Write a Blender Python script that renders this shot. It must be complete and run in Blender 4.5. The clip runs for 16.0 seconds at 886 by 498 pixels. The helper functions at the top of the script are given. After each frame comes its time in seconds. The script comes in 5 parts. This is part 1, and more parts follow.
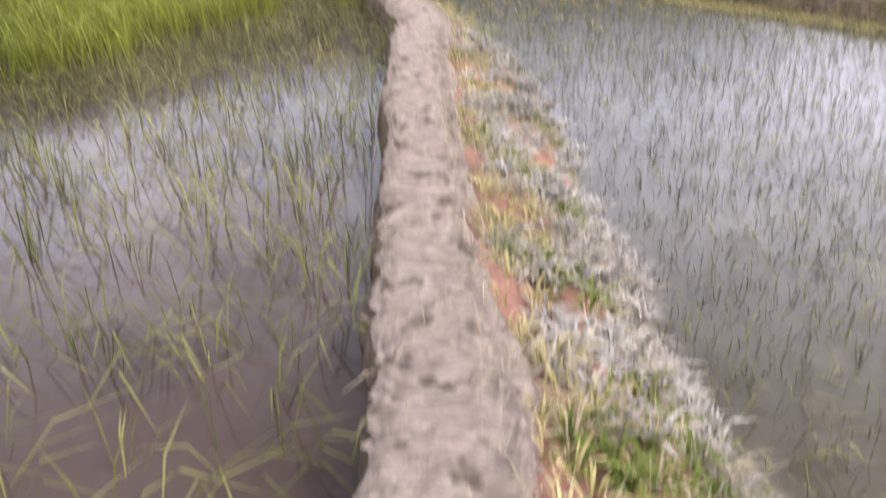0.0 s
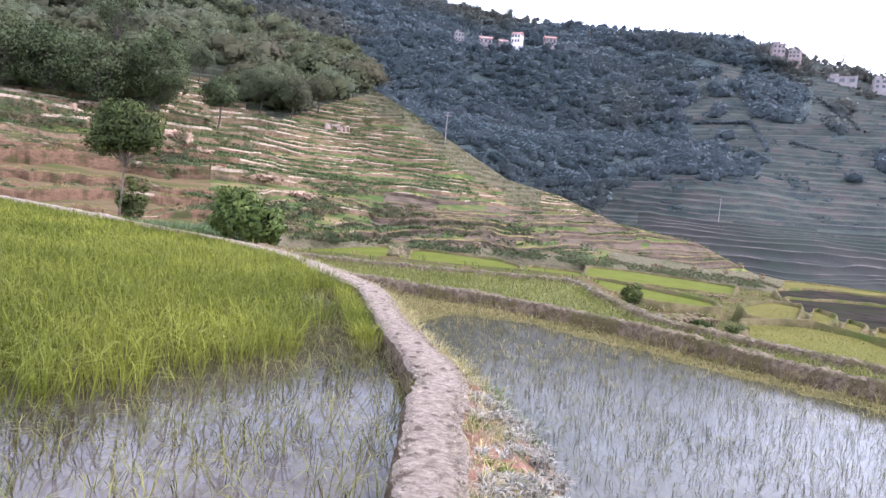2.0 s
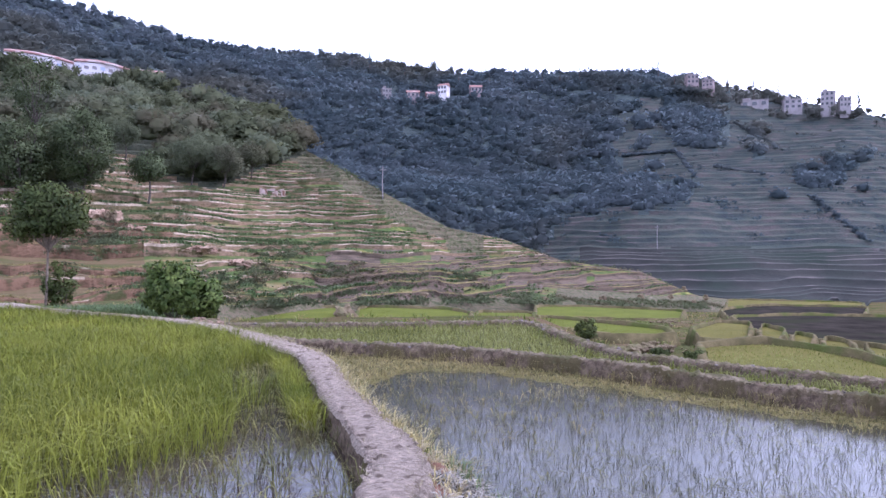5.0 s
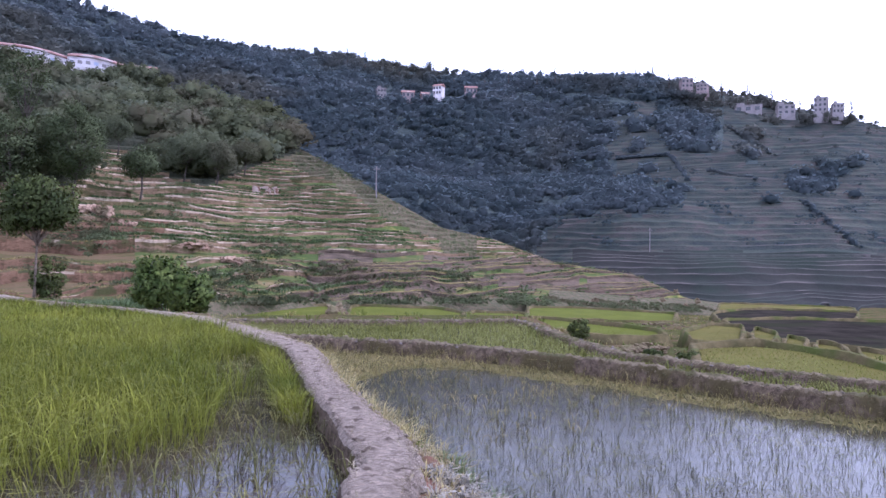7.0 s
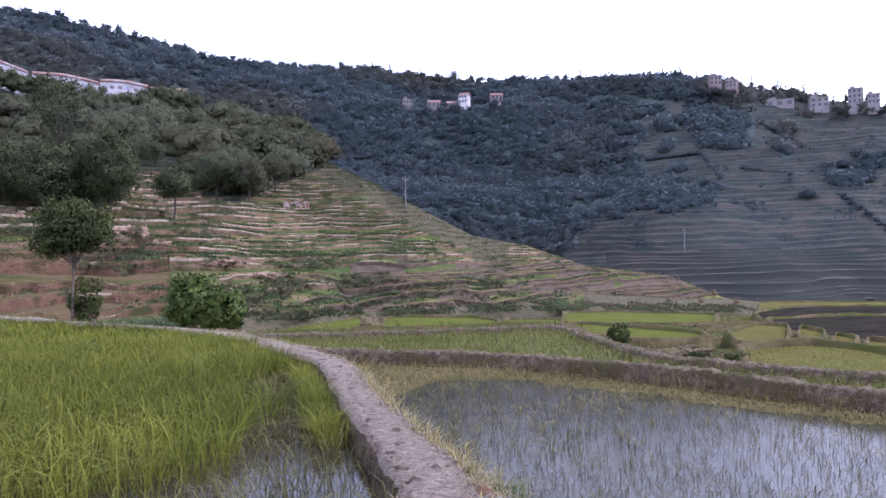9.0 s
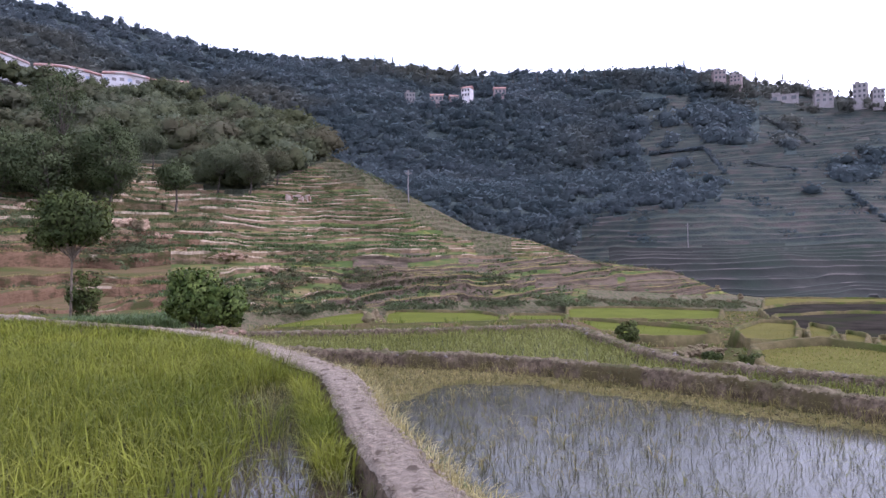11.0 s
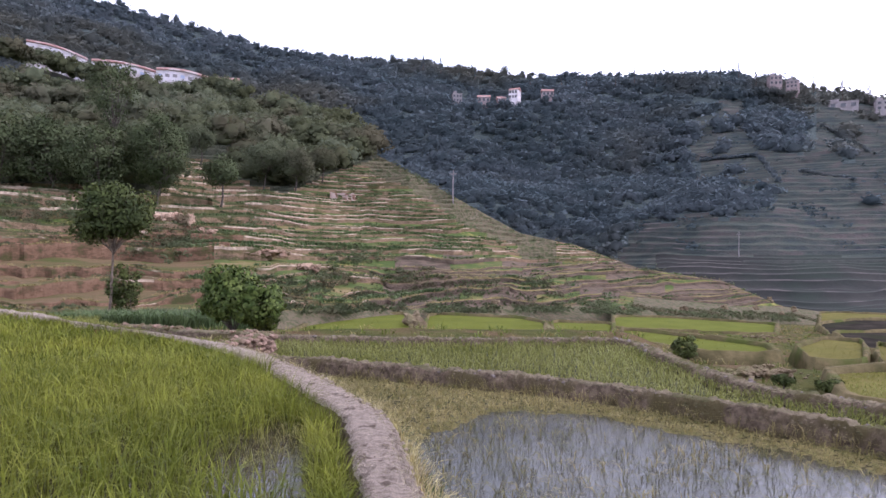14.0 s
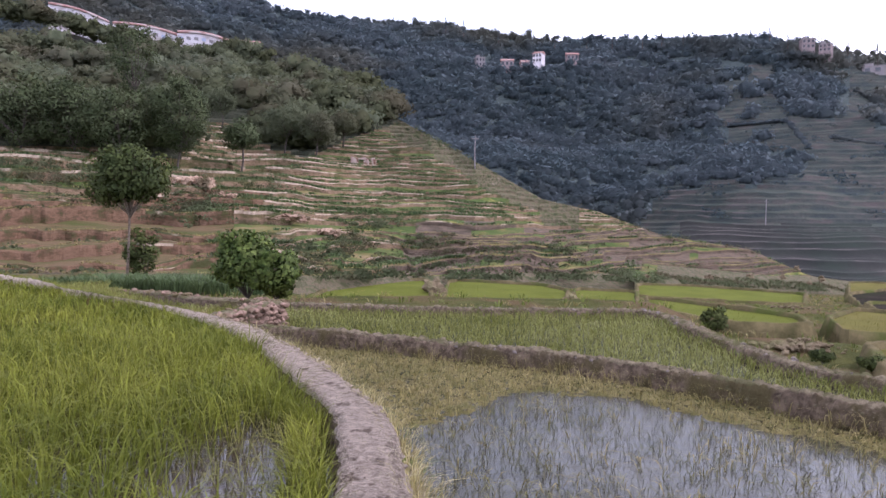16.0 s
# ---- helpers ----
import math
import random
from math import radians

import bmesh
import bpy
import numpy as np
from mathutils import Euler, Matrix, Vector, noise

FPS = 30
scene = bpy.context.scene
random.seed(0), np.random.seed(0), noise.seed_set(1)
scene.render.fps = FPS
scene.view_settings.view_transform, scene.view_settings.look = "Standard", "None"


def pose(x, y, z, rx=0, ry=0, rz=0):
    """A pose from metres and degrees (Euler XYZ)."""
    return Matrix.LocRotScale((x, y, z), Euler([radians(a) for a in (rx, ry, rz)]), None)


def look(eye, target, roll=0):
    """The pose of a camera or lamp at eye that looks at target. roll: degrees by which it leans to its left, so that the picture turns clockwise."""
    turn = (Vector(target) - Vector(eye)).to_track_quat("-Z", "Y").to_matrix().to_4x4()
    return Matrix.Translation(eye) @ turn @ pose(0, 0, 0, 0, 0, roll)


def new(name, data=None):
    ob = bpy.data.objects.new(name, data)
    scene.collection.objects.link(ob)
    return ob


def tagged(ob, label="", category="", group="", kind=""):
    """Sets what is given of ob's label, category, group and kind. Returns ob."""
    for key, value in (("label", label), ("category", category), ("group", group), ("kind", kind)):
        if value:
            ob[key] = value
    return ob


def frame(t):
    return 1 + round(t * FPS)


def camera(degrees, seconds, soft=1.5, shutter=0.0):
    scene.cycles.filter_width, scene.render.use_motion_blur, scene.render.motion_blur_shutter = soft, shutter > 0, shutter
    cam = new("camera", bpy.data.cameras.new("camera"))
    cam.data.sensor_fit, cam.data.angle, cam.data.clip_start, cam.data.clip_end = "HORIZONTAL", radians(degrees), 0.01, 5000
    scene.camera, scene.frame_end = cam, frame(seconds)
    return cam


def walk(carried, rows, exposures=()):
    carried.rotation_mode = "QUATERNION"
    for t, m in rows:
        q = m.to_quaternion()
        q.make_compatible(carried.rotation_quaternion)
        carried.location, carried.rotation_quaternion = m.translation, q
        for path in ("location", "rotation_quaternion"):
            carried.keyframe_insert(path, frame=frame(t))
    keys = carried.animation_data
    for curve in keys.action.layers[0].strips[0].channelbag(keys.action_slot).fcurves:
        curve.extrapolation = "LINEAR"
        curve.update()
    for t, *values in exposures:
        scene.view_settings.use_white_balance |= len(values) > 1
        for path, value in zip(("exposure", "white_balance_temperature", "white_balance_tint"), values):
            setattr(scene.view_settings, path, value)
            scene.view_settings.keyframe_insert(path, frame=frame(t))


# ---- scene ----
cam = camera(62.4, 16.0, soft=1.45, shutter=0.5)
PATH = [
    (0, (0.189, -0.697, 1.14), (0.099, 1.056, 0.181), 0.2),
    (0.5, (0.202, -0.665, 1.422), (0.058, 1.219, 0.767), 2.3),
    (1, (0.209, -0.63, 1.439), (0.037, 1.326, 1.06), -0.4),
    (1.5, (0.166, -0.549, 1.453), (-0.033, 1.423, 1.186), 1.0),
    (2, (0.092, -0.453, 1.41), (-0.064, 1.535, 1.26), 5.5),
    (2.5, (0.2, -0.297, 1.406), (0.04, 1.671, 1.089), -6.0),
    (3, (0.2, -0.241, 1.492), (0.029, 1.746, 1.334), -1.3),
    (3.5, (0.22, -0.097, 1.478), (0.081, 1.897, 1.427), 2.3),
    (4, (0.145, 0.072, 1.45), (0.07, 2.07, 1.458), 0.7),
    (6.5, (0.054, 0.638, 1.239), (0.075, 2.638, 1.215), 0.2),
    (7, (0.061, 0.641, 1.235), (0.065, 2.641, 1.234), 0.6),
    (7.5, (0.047, 0.687, 1.205), (-0.015, 2.686, 1.182), 0.3),
    (8, (0.001, 0.846, 1.202), (-0.038, 2.845, 1.207), 0.3),
    (8.5, (-0.026, 1.046, 1.183), (-0.088, 3.045, 1.215), -0.2),
    (9, (-0.026, 1.23, 1.177), (-0.107, 3.228, 1.201), -1.5),
    (11.5, (-0.244, 2.23, 1.296), (-0.338, 4.228, 1.291), -1.0),
    (12, (-0.286, 2.51, 1.319), (-0.479, 4.499, 1.255), 1.0),
    (12.5, (-0.323, 2.799, 1.317), (-0.515, 4.789, 1.266), 0.0),
    (13, (-0.338, 3.111, 1.342), (-0.521, 5.102, 1.345), 0.3),
    (13.5, (-0.359, 3.347, 1.354), (-0.544, 5.338, 1.357), 0.6),
    (14, (-0.413, 3.661, 1.348), (-0.616, 5.651, 1.36), 0.4),
    (14.5, (-0.419, 3.939, 1.369), (-0.651, 5.925, 1.388), -0.5),
    (15, (-0.424, 4.21, 1.348), (-0.648, 6.198, 1.328), 1.4),
    (15.5, (-0.469, 4.512, 1.341), (-0.729, 6.494, 1.297), 2.4),
    (16, (-0.472, 4.778, 1.345), (-0.732, 6.76, 1.263), 0.8),
]
walk(cam, [(t, look(eye, target, roll)) for t, eye, target, roll in PATH],
     [(0, 2.0, 6250, 25), (0.5, 1.90, 6050, 25), (1.0, 1.98, 5900, 25), (1.8, 2.07, 5700, 26), (3.0, 2.08, 5450, 28), (4.2, 1.80, 5250, 33), (7.0, 1.36, 5180, 35), (9.0, 1.25, 5360, 34), (12.0, 1.33, 5640, 31), (16.0, 1.34, 5760, 31)])

# ---- world, sun and sky ----
SUN_EL, SUN_AZ = 50.0, 74.0
world = bpy.data.worlds.new("sky")
scene.world = world
world.use_nodes = True
wt = world.node_tree
for n in list(wt.nodes):
    wt.nodes.remove(n)
w_out = wt.nodes.new("ShaderNodeOutputWorld")
w_bg = wt.nodes.new("ShaderNodeBackground")
w_sky = wt.nodes.new("ShaderNodeTexSky")
w_sky.sky_type = "NISHITA"
w_sky.sun_disc = False
w_sky.sun_elevation = radians(SUN_EL)
w_sky.sun_rotation = radians(SUN_AZ)
w_sky.air_density, w_sky.dust_density, w_sky.ozone_density = 1.0, 2.5, 1.0
w_co = wt.nodes.new("ShaderNodeTexCoord")
w_map = wt.nodes.new("ShaderNodeMapping")
w_map.inputs["Location"].default_value = (1.7, 0.3, -0.6)
w_map.inputs["Scale"].default_value = (1.0, 1.0, 2.6)
w_no = wt.nodes.new("ShaderNodeTexNoise")
w_no.inputs["Scale"].default_value = 1.7
w_no.inputs["Detail"].default_value = 5.0
w_ramp = wt.nodes.new("ShaderNodeValToRGB")
w_ramp.color_ramp.elements[0].position = 0.42
w_ramp.color_ramp.elements[0].color = (5.2, 5.8, 6.2, 1)
w_ramp.color_ramp.elements[1].position = 0.6
w_ramp.color_ramp.elements[1].color = (10.6, 10.8, 11.0, 1)
w_mix = wt.nodes.new("ShaderNodeMix")
w_mix.data_type = "RGBA"
w_mix.inputs["Factor"].default_value = 0.82
wt.links.new(w_co.outputs["Generated"], w_map.inputs["Vector"])
wt.links.new(w_map.outputs["Vector"], w_no.inputs["Vector"])
wt.links.new(w_no.outputs["Fac"], w_ramp.inputs["Fac"])
w_xyz = wt.nodes.new("ShaderNodeSeparateXYZ")
w_up = wt.nodes.new("ShaderNodeMapRange")
w_up.inputs["From Min"].default_value, w_up.inputs["From Max"].default_value = 0.32, 0.7
w_up.inputs["To Min"].default_value, w_up.inputs["To Max"].default_value = 0.135, 0.05
wt.links.new(w_co.outputs["Generated"], w_xyz.inputs["Vector"])
wt.links.new(w_xyz.outputs["Z"], w_up.inputs["Value"])
wt.links.new(w_up.outputs["Result"], w_bg.inputs["Strength"])
wt.links.new(w_sky.outputs["Color"], w_mix.inputs[6])
wt.links.new(w_ramp.outputs["Color"], w_mix.inputs[7])
wt.links.new(w_mix.outputs[2], w_bg.inputs["Color"])
wt.links.new(w_bg.outputs["Background"], w_out.inputs["Surface"])

sun = new("sun", bpy.data.lights.new("sun", "SUN"))
sun.data.energy, sun.data.angle, sun.data.color = 0.9, radians(14), (1.0, 0.95, 0.88)
_sd = Vector((math.sin(radians(SUN_AZ)) * math.cos(radians(SUN_EL)),
              math.cos(radians(SUN_AZ)) * math.cos(radians(SUN_EL)), math.sin(radians(SUN_EL))))
sun.matrix_world = look(_sd * 50, (0, 0, 0))


# ---- materials ----
def surface(name, dark, light, scale=3.0, rough=0.9, bump=0.3, fine=8.0, third=None, third_scale=0.4,
            island=0.0, spec=0.06, depth=0.02, third_at=(0.5, 0.62), stretch=(1, 1, 1)):
    """Two colours mixed by grain at two scales, an optional third in stains, with relief."""
    m = bpy.data.materials.new(name)
    m.use_nodes = True
    t = m.node_tree
    b = t.nodes["Principled BSDF"]
    b.inputs["Roughness"].default_value = rough
    b.inputs["Specular IOR Level"].default_value = spec
    co = t.nodes.new("ShaderNodeNewGeometry")
    mp = t.nodes.new("ShaderNodeMapping")
    mp.inputs["Scale"].default_value = stretch
    t.links.new(co.outputs["Position"], mp.inputs["Vector"])
    n1 = t.nodes.new("ShaderNodeTexNoise")
    n1.inputs["Scale"].default_value, n1.inputs["Detail"].default_value = scale, 6
    n1.inputs["Roughness"].default_value = 0.65
    t.links.new(mp.outputs["Vector"], n1.inputs["Vector"])
    r1 = t.nodes.new("ShaderNodeValToRGB")
    r1.color_ramp.elements[0].position, r1.color_ramp.elements[1].position = 0.33, 0.67
    r1.color_ramp.elements[0].color, r1.color_ramp.elements[1].color = (*dark, 1), (*light, 1)
    t.links.new(n1.outputs["Fac"], r1.inputs["Fac"])
    col = r1.outputs["Color"]
    if third:
        n3 = t.nodes.new("ShaderNodeTexNoise")
        n3.inputs["Scale"].default_value, n3.inputs["Detail"].default_value = third_scale, 4
        t.links.new(co.outputs["Position"], n3.inputs["Vector"])
        r3 = t.nodes.new("ShaderNodeValToRGB")
        r3.color_ramp.elements[0].position, r3.color_ramp.elements[1].position = third_at
        t.links.new(n3.outputs["Fac"], r3.inputs["Fac"])
        mx = t.nodes.new("ShaderNodeMix")
        mx.data_type = "RGBA"
        mx.inputs[7].default_value = (*third, 1)
        t.links.new(r3.outputs["Color"], mx.inputs["Factor"])
        t.links.new(col, mx.inputs[6])
        col = mx.outputs[2]
    if island:
        hv = t.nodes.new("ShaderNodeHueSaturation")
        mr = t.nodes.new("ShaderNodeMapRange")
        mr.inputs["To Min"].default_value, mr.inputs["To Max"].default_value = 1 - island, 1 + island
        t.links.new(co.outputs["Random Per Island"], mr.inputs["Value"])
        t.links.new(mr.outputs["Result"], hv.inputs["Value"])
        t.links.new(col, hv.inputs["Color"])
        col = hv.outputs["Color"]
    t.links.new(col, b.inputs["Base Color"])
    if bump:
        n2 = t.nodes.new("ShaderNodeTexNoise")
        n2.inputs["Scale"].default_value, n2.inputs["Detail"].default_value = fine, 8
        n2.inputs["Roughness"].default_value = 0.7
        t.links.new(mp.outputs["Vector"], n2.inputs["Vector"])
        bp = t.nodes.new("ShaderNodeBump")
        bp.inputs["Strength"].default_value, bp.inputs["Distance"].default_value = bump, depth
        t.links.new(n2.outputs["Fac"], bp.inputs["Height"])
        t.links.new(bp.outputs["Normal"], b.inputs["Normal"])
    return m


def mottled(name, colours, scale, stretch=(1, 1, 2.5), bump=0.6, fine=1.6, depth=0.2):
    """Several colours in patches drawn out along the contours, over fine grain."""
    m = surface(name, colours[0][1], colours[-1][1], scale, 0.95, bump, fine, depth=depth, stretch=stretch)
    t = m.node_tree
    ramp = [n for n in t.nodes if n.type == "VALTORGB"][0].color_ramp
    n1 = [n for n in t.nodes if n.type == "TEX_NOISE"][0]
    n1.inputs["Detail"].default_value = 8
    ramp.elements[0].position, ramp.elements[1].position = colours[0][0], colours[-1][0]
    for at, c in colours[1:-1]:
        ramp.elements.new(at).color = (*c, 1)
    return m


def leafy(name, dark, light, scale=0.6, island=0.35, rough=0.6, clear=0.25, third=None, third_scale=0.05, tone=0.0):
    """Thin leaves: colour varies leaf by leaf and in patches (and, by tone, tree by tree), and light passes through them a little."""
    m = surface(name, dark, light, scale, rough, 0, third=third, third_scale=third_scale, island=island, spec=0.12)
    t = m.node_tree
    b = t.nodes["Principled BSDF"]
    tr = t.nodes.new("ShaderNodeBsdfTranslucent")
    ms = t.nodes.new("ShaderNodeMixShader")
    ms.inputs[0].default_value = clear
    src = b.inputs["Base Color"].links[0].from_socket
    if tone:
        own = t.nodes.new("ShaderNodeAttribute")
        own.attribute_name = "tone"
        hue = t.nodes.new("ShaderNodeHueSaturation")
        for socket, lo, hi in (("Value", 1 - tone, 1 + tone), ("Hue", 0.5 - 0.05 * tone, 0.5 + 0.05 * tone), ("Saturation", 1.2, 0.85)):
            span = t.nodes.new("ShaderNodeMapRange")
            span.inputs["To Min"].default_value, span.inputs["To Max"].default_value = lo, hi
            t.links.new(own.outputs["Fac"], span.inputs["Value"])
            t.links.new(span.outputs["Result"], hue.inputs[socket])
        t.links.new(src, hue.inputs["Color"])
        src = hue.outputs["Color"]
        t.links.new(src, b.inputs["Base Color"])
    t.links.new(src, tr.inputs["Color"])
    t.links.new(b.outputs[0], ms.inputs[1])
    t.links.new(tr.outputs[0], ms.inputs[2])
    t.links.new(ms.outputs[0], t.nodes["Material Output"].inputs["Surface"])
    return m


def water_mat(name, mud, mud2, ripple=0.05, rough=0.075, gloss=0.5):
    m = surface(name, mud, mud2, 1.2, rough, ripple, fine=6.0, spec=gloss, depth=0.01)
    b = m.node_tree.nodes["Principled BSDF"]
    b.inputs["IOR"].default_value = 1.33
    return m


# Dark flecks: uneven mud tone, deepened to paint in shaded hollows.
M_MUD = surface("dried_mud", (0.330, 0.255, 0.199), (0.790, 0.653, 0.530), 26, 0.95, 1.0, 60, (0.230, 0.176, 0.135), 8.0, depth=0.08, third_at=(0.57, 0.66), stretch=(0.55, 1.5, 1.0))
M_BANK = surface("bank_soil", (0.160, 0.086, 0.060), (0.360, 0.191, 0.140), 6, 0.95, 0.8, 20, (0.120, 0.105, 0.050), 3.0)
# Sides of the path bank, dykes and stone wall: darker than their tops.
M_BANKSIDE = surface("dark_side_mud", (0.073, 0.054, 0.038), (0.258, 0.193, 0.136), 9, 0.9, 1.0, 22, (0.119, 0.097, 0.047), 1.4, depth=0.06)
M_STONETOP = surface("crumbled_crest", (0.115, 0.096, 0.084), (0.300, 0.253, 0.225), 4, 0.95, 0.8, 14)
M_WATER_L = water_mat("paddy_water_brown", (0.044, 0.031, 0.023), (0.071, 0.050, 0.039), 0.05, 0.09, 0.42)
M_WATER_R = water_mat("paddy_water_grey", (0.045, 0.040, 0.025), (0.076, 0.067, 0.043), 0.22, 0.165, 0.45)
M_GRASSGROUND = surface("valley_grass", (0.054, 0.063, 0.016), (0.118, 0.115, 0.034), 0.9, 0.95, 1.0, 2.5, (0.144, 0.099, 0.050), 0.32, depth=0.25, third_at=(0.47, 0.60))
M_RICE = leafy("rice_leaf", (0.095, 0.122, 0.013), (0.285, 0.294, 0.045), 0.6, 0.42, clear=0.35)
M_RICE_OPEN = leafy("open_rice_leaf", (0.070, 0.078, 0.022), (0.235, 0.222, 0.070), 1.2, 0.55, clear=0.2)
# Seedling leaves: backlit darkness is put into the leaf colour.
M_RICE_THIN = leafy("backlit_seedling_leaf", (0.035, 0.038, 0.014), (0.107, 0.106, 0.044), 0.9, 0.5, clear=0.2)
M_RICE_FAR = leafy("bright_rice_leaf", (0.131, 0.146, 0.021), (0.181, 0.192, 0.033), 0.15, 0.06, clear=0.1)
M_RICE_DULL = leafy("dull_rice_leaf", (0.160, 0.154, 0.037), (0.229, 0.216, 0.065), 0.15, 0.12, clear=0.1)
M_RICE_MID = leafy("pale_rice_leaf", (0.167, 0.180, 0.038), (0.278, 0.282, 0.087), 0.4, 0.25, clear=0.3)
M_STRAW = leafy("dry_straw", (0.31, 0.255, 0.150), (0.53, 0.455, 0.310), 2, 0.3)
M_SILVER = leafy("silver_leaf", (0.202, 0.182, 0.149), (0.432, 0.404, 0.342), 2, 0.4, clear=0.1)
M_HERB = leafy("green_herb", (0.085, 0.119, 0.020), (0.200, 0.229, 0.050), 2, 0.35)
M_YELLOW = leafy("yellow_herb", (0.340, 0.286, 0.100), (0.560, 0.477, 0.240), 2, 0.35)
M_MAT = leafy("olive_mat", (0.196, 0.174, 0.056), (0.392, 0.320, 0.140), 0.8, 0.4)
M_RISER = mottled("terrace_riser", [(0.33, (0.115, 0.115, 0.047)), (0.43, (0.172, 0.133, 0.069)), (0.5, (0.300, 0.203, 0.130)), (0.57, (0.196, 0.137, 0.086)), (0.63, (0.104, 0.112, 0.045)), (0.7, (0.346, 0.241, 0.156))], 0.2, bump=1.0, fine=2.4, depth=0.3)
M_RISER_RED = mottled("red_earth_riser", [(0.36, (0.076, 0.071, 0.029)), (0.43, (0.130, 0.083, 0.049)), (0.5, (0.221, 0.133, 0.084)), (0.57, (0.137, 0.086, 0.052)), (0.64, (0.069, 0.071, 0.028))], 0.26, bump=0.7, fine=2.4, depth=0.35)
M_TREAD_GREEN = mottled("terrace_tread", [(0.33, (0.239, 0.177, 0.090)), (0.41, (0.166, 0.148, 0.055)), (0.48, (0.094, 0.122, 0.037)), (0.56, (0.063, 0.099, 0.026)), (0.64, (0.256, 0.237, 0.073))], 0.11)
M_TREAD_RED = mottled("red_tread", [(0.36, (0.076, 0.090, 0.025)), (0.46, (0.110, 0.092, 0.038)), (0.56, (0.168, 0.110, 0.062)), (0.66, (0.087, 0.092, 0.029))], 0.1)
M_LIP = surface("terrace_lip", (0.235, 0.176, 0.122), (0.600, 0.470, 0.350), 1.4, 0.95, 1.0, 2.6, (0.078, 0.084, 0.036), 0.17, depth=0.3, third_at=(0.455, 0.525))
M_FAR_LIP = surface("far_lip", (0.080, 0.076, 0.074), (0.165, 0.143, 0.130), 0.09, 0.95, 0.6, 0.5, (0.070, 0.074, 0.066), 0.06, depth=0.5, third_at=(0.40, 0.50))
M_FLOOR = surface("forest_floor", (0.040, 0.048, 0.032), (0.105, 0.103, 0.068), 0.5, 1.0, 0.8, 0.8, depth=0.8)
M_RISER_BROWN = mottled("brown_riser", [(0.33, (0.068, 0.058, 0.041)), (0.44, (0.125, 0.095, 0.068)), (0.55, (0.185, 0.136, 0.100)), (0.66, (0.090, 0.081, 0.050))], 0.25, (1, 1, 4), 1.0, 2.4, 0.3)
M_LIP_GRASS = surface("grassy_lip", (0.134, 0.117, 0.040), (0.319, 0.250, 0.113), 0.5, 0.95, 1.0, 2.6, (0.154, 0.113, 0.071), 0.12, depth=0.2, third_at=(0.47, 0.55))
M_FOOT = mottled("rough_foot_slope", [(0.34, (0.068, 0.080, 0.039)), (0.43, (0.119, 0.119, 0.060)), (0.5, (0.189, 0.152, 0.101)), (0.57, (0.092, 0.097, 0.049)), (0.66, (0.236, 0.193, 0.137))], 0.5, (1, 1, 1.4), 1.0, 2.4, 0.3)
# Riser, tread and wood floor of the far slope: distance haze put into colour.
M_HAZED_RISER = mottled("hazed_far_riser", [(0.33, (0.043, 0.052, 0.057)), (0.45, (0.057, 0.068, 0.062)), (0.55, (0.079, 0.081, 0.073)), (0.66, (0.101, 0.087, 0.081))], 0.09, (1, 1, 2), 0.8, 0.5, 0.7)
M_HAZED_TREAD = mottled("hazed_far_tread", [(0.33, (0.051, 0.065, 0.064)), (0.45, (0.068, 0.081, 0.068)), (0.55, (0.092, 0.098, 0.079)), (0.66, (0.108, 0.095, 0.085))], 0.09, (1, 1, 2), 0.8, 0.5, 0.7)
M_HAZED_FLOOR = surface("hazed_far_wood_floor", (0.063, 0.082, 0.080), (0.095, 0.115, 0.107), 0.35, 0.95, 0.8, 0.5, depth=1.0)
M_FAR_DARK = surface("far_dark_slope", (0.038, 0.040, 0.037), (0.068, 0.066, 0.059), 0.05, 0.95, 0.6, 0.5, (0.041, 0.052, 0.042), 0.03, depth=0.5)
M_LEAF = leafy("tree_leaf", (0.041, 0.059, 0.019), (0.117, 0.136, 0.039), 0.25, 0.45)
M_LEAF_BUSH = leafy("bush_leaf", (0.041, 0.077, 0.016), (0.164, 0.203, 0.051), 1.6, 0.45, rough=0.5)
M_LEAF_WOOD = leafy("woodland_leaf", (0.077, 0.090, 0.051), (0.175, 0.189, 0.105), 0.25, 0.16, 0.8, 0.45, (0.130, 0.121, 0.076), 0.04, tone=0.3)
M_LEAF_EDGE = leafy("edge_tree_leaf", (0.051, 0.070, 0.029), (0.118, 0.142, 0.065), 0.3, 0.2)
# Far leaves: distance haze put in as a paler, bluer leaf colour.
M_LEAF_HAZED = leafy("hazed_woodland_leaf", (0.094, 0.124, 0.138), (0.147, 0.179, 0.191), 0.05, 0.07, 0.9, 0.7, (0.138, 0.143, 0.122), 0.006, tone=0.20)
M_CROP = leafy("crop_leaf", (0.063, 0.103, 0.040), (0.154, 0.198, 0.081), 0.3, 0.35)
M_SCRUB = leafy("scrub_leaf", (0.078, 0.097, 0.044), (0.160, 0.180, 0.092), 0.35, 0.22, 0.8, 0.35, (0.140, 0.125, 0.070), 0.12)
M_BARK = surface("pale_bark", (0.100, 0.077, 0.057), (0.240, 0.191, 0.148), 6, 0.9, 0.6, 20)
M_BARK_DARK = surface("dark_bark", (0.060, 0.048, 0.040), (0.140, 0.115, 0.100), 3, 0.9, 0.5, 10)
M_WHITE = surface("white_wall", (0.620, 0.573, 0.580), (0.800, 0.745, 0.760), 0.4, 0.8, 0.1, 3, (0.500, 0.439, 0.420), 0.2)
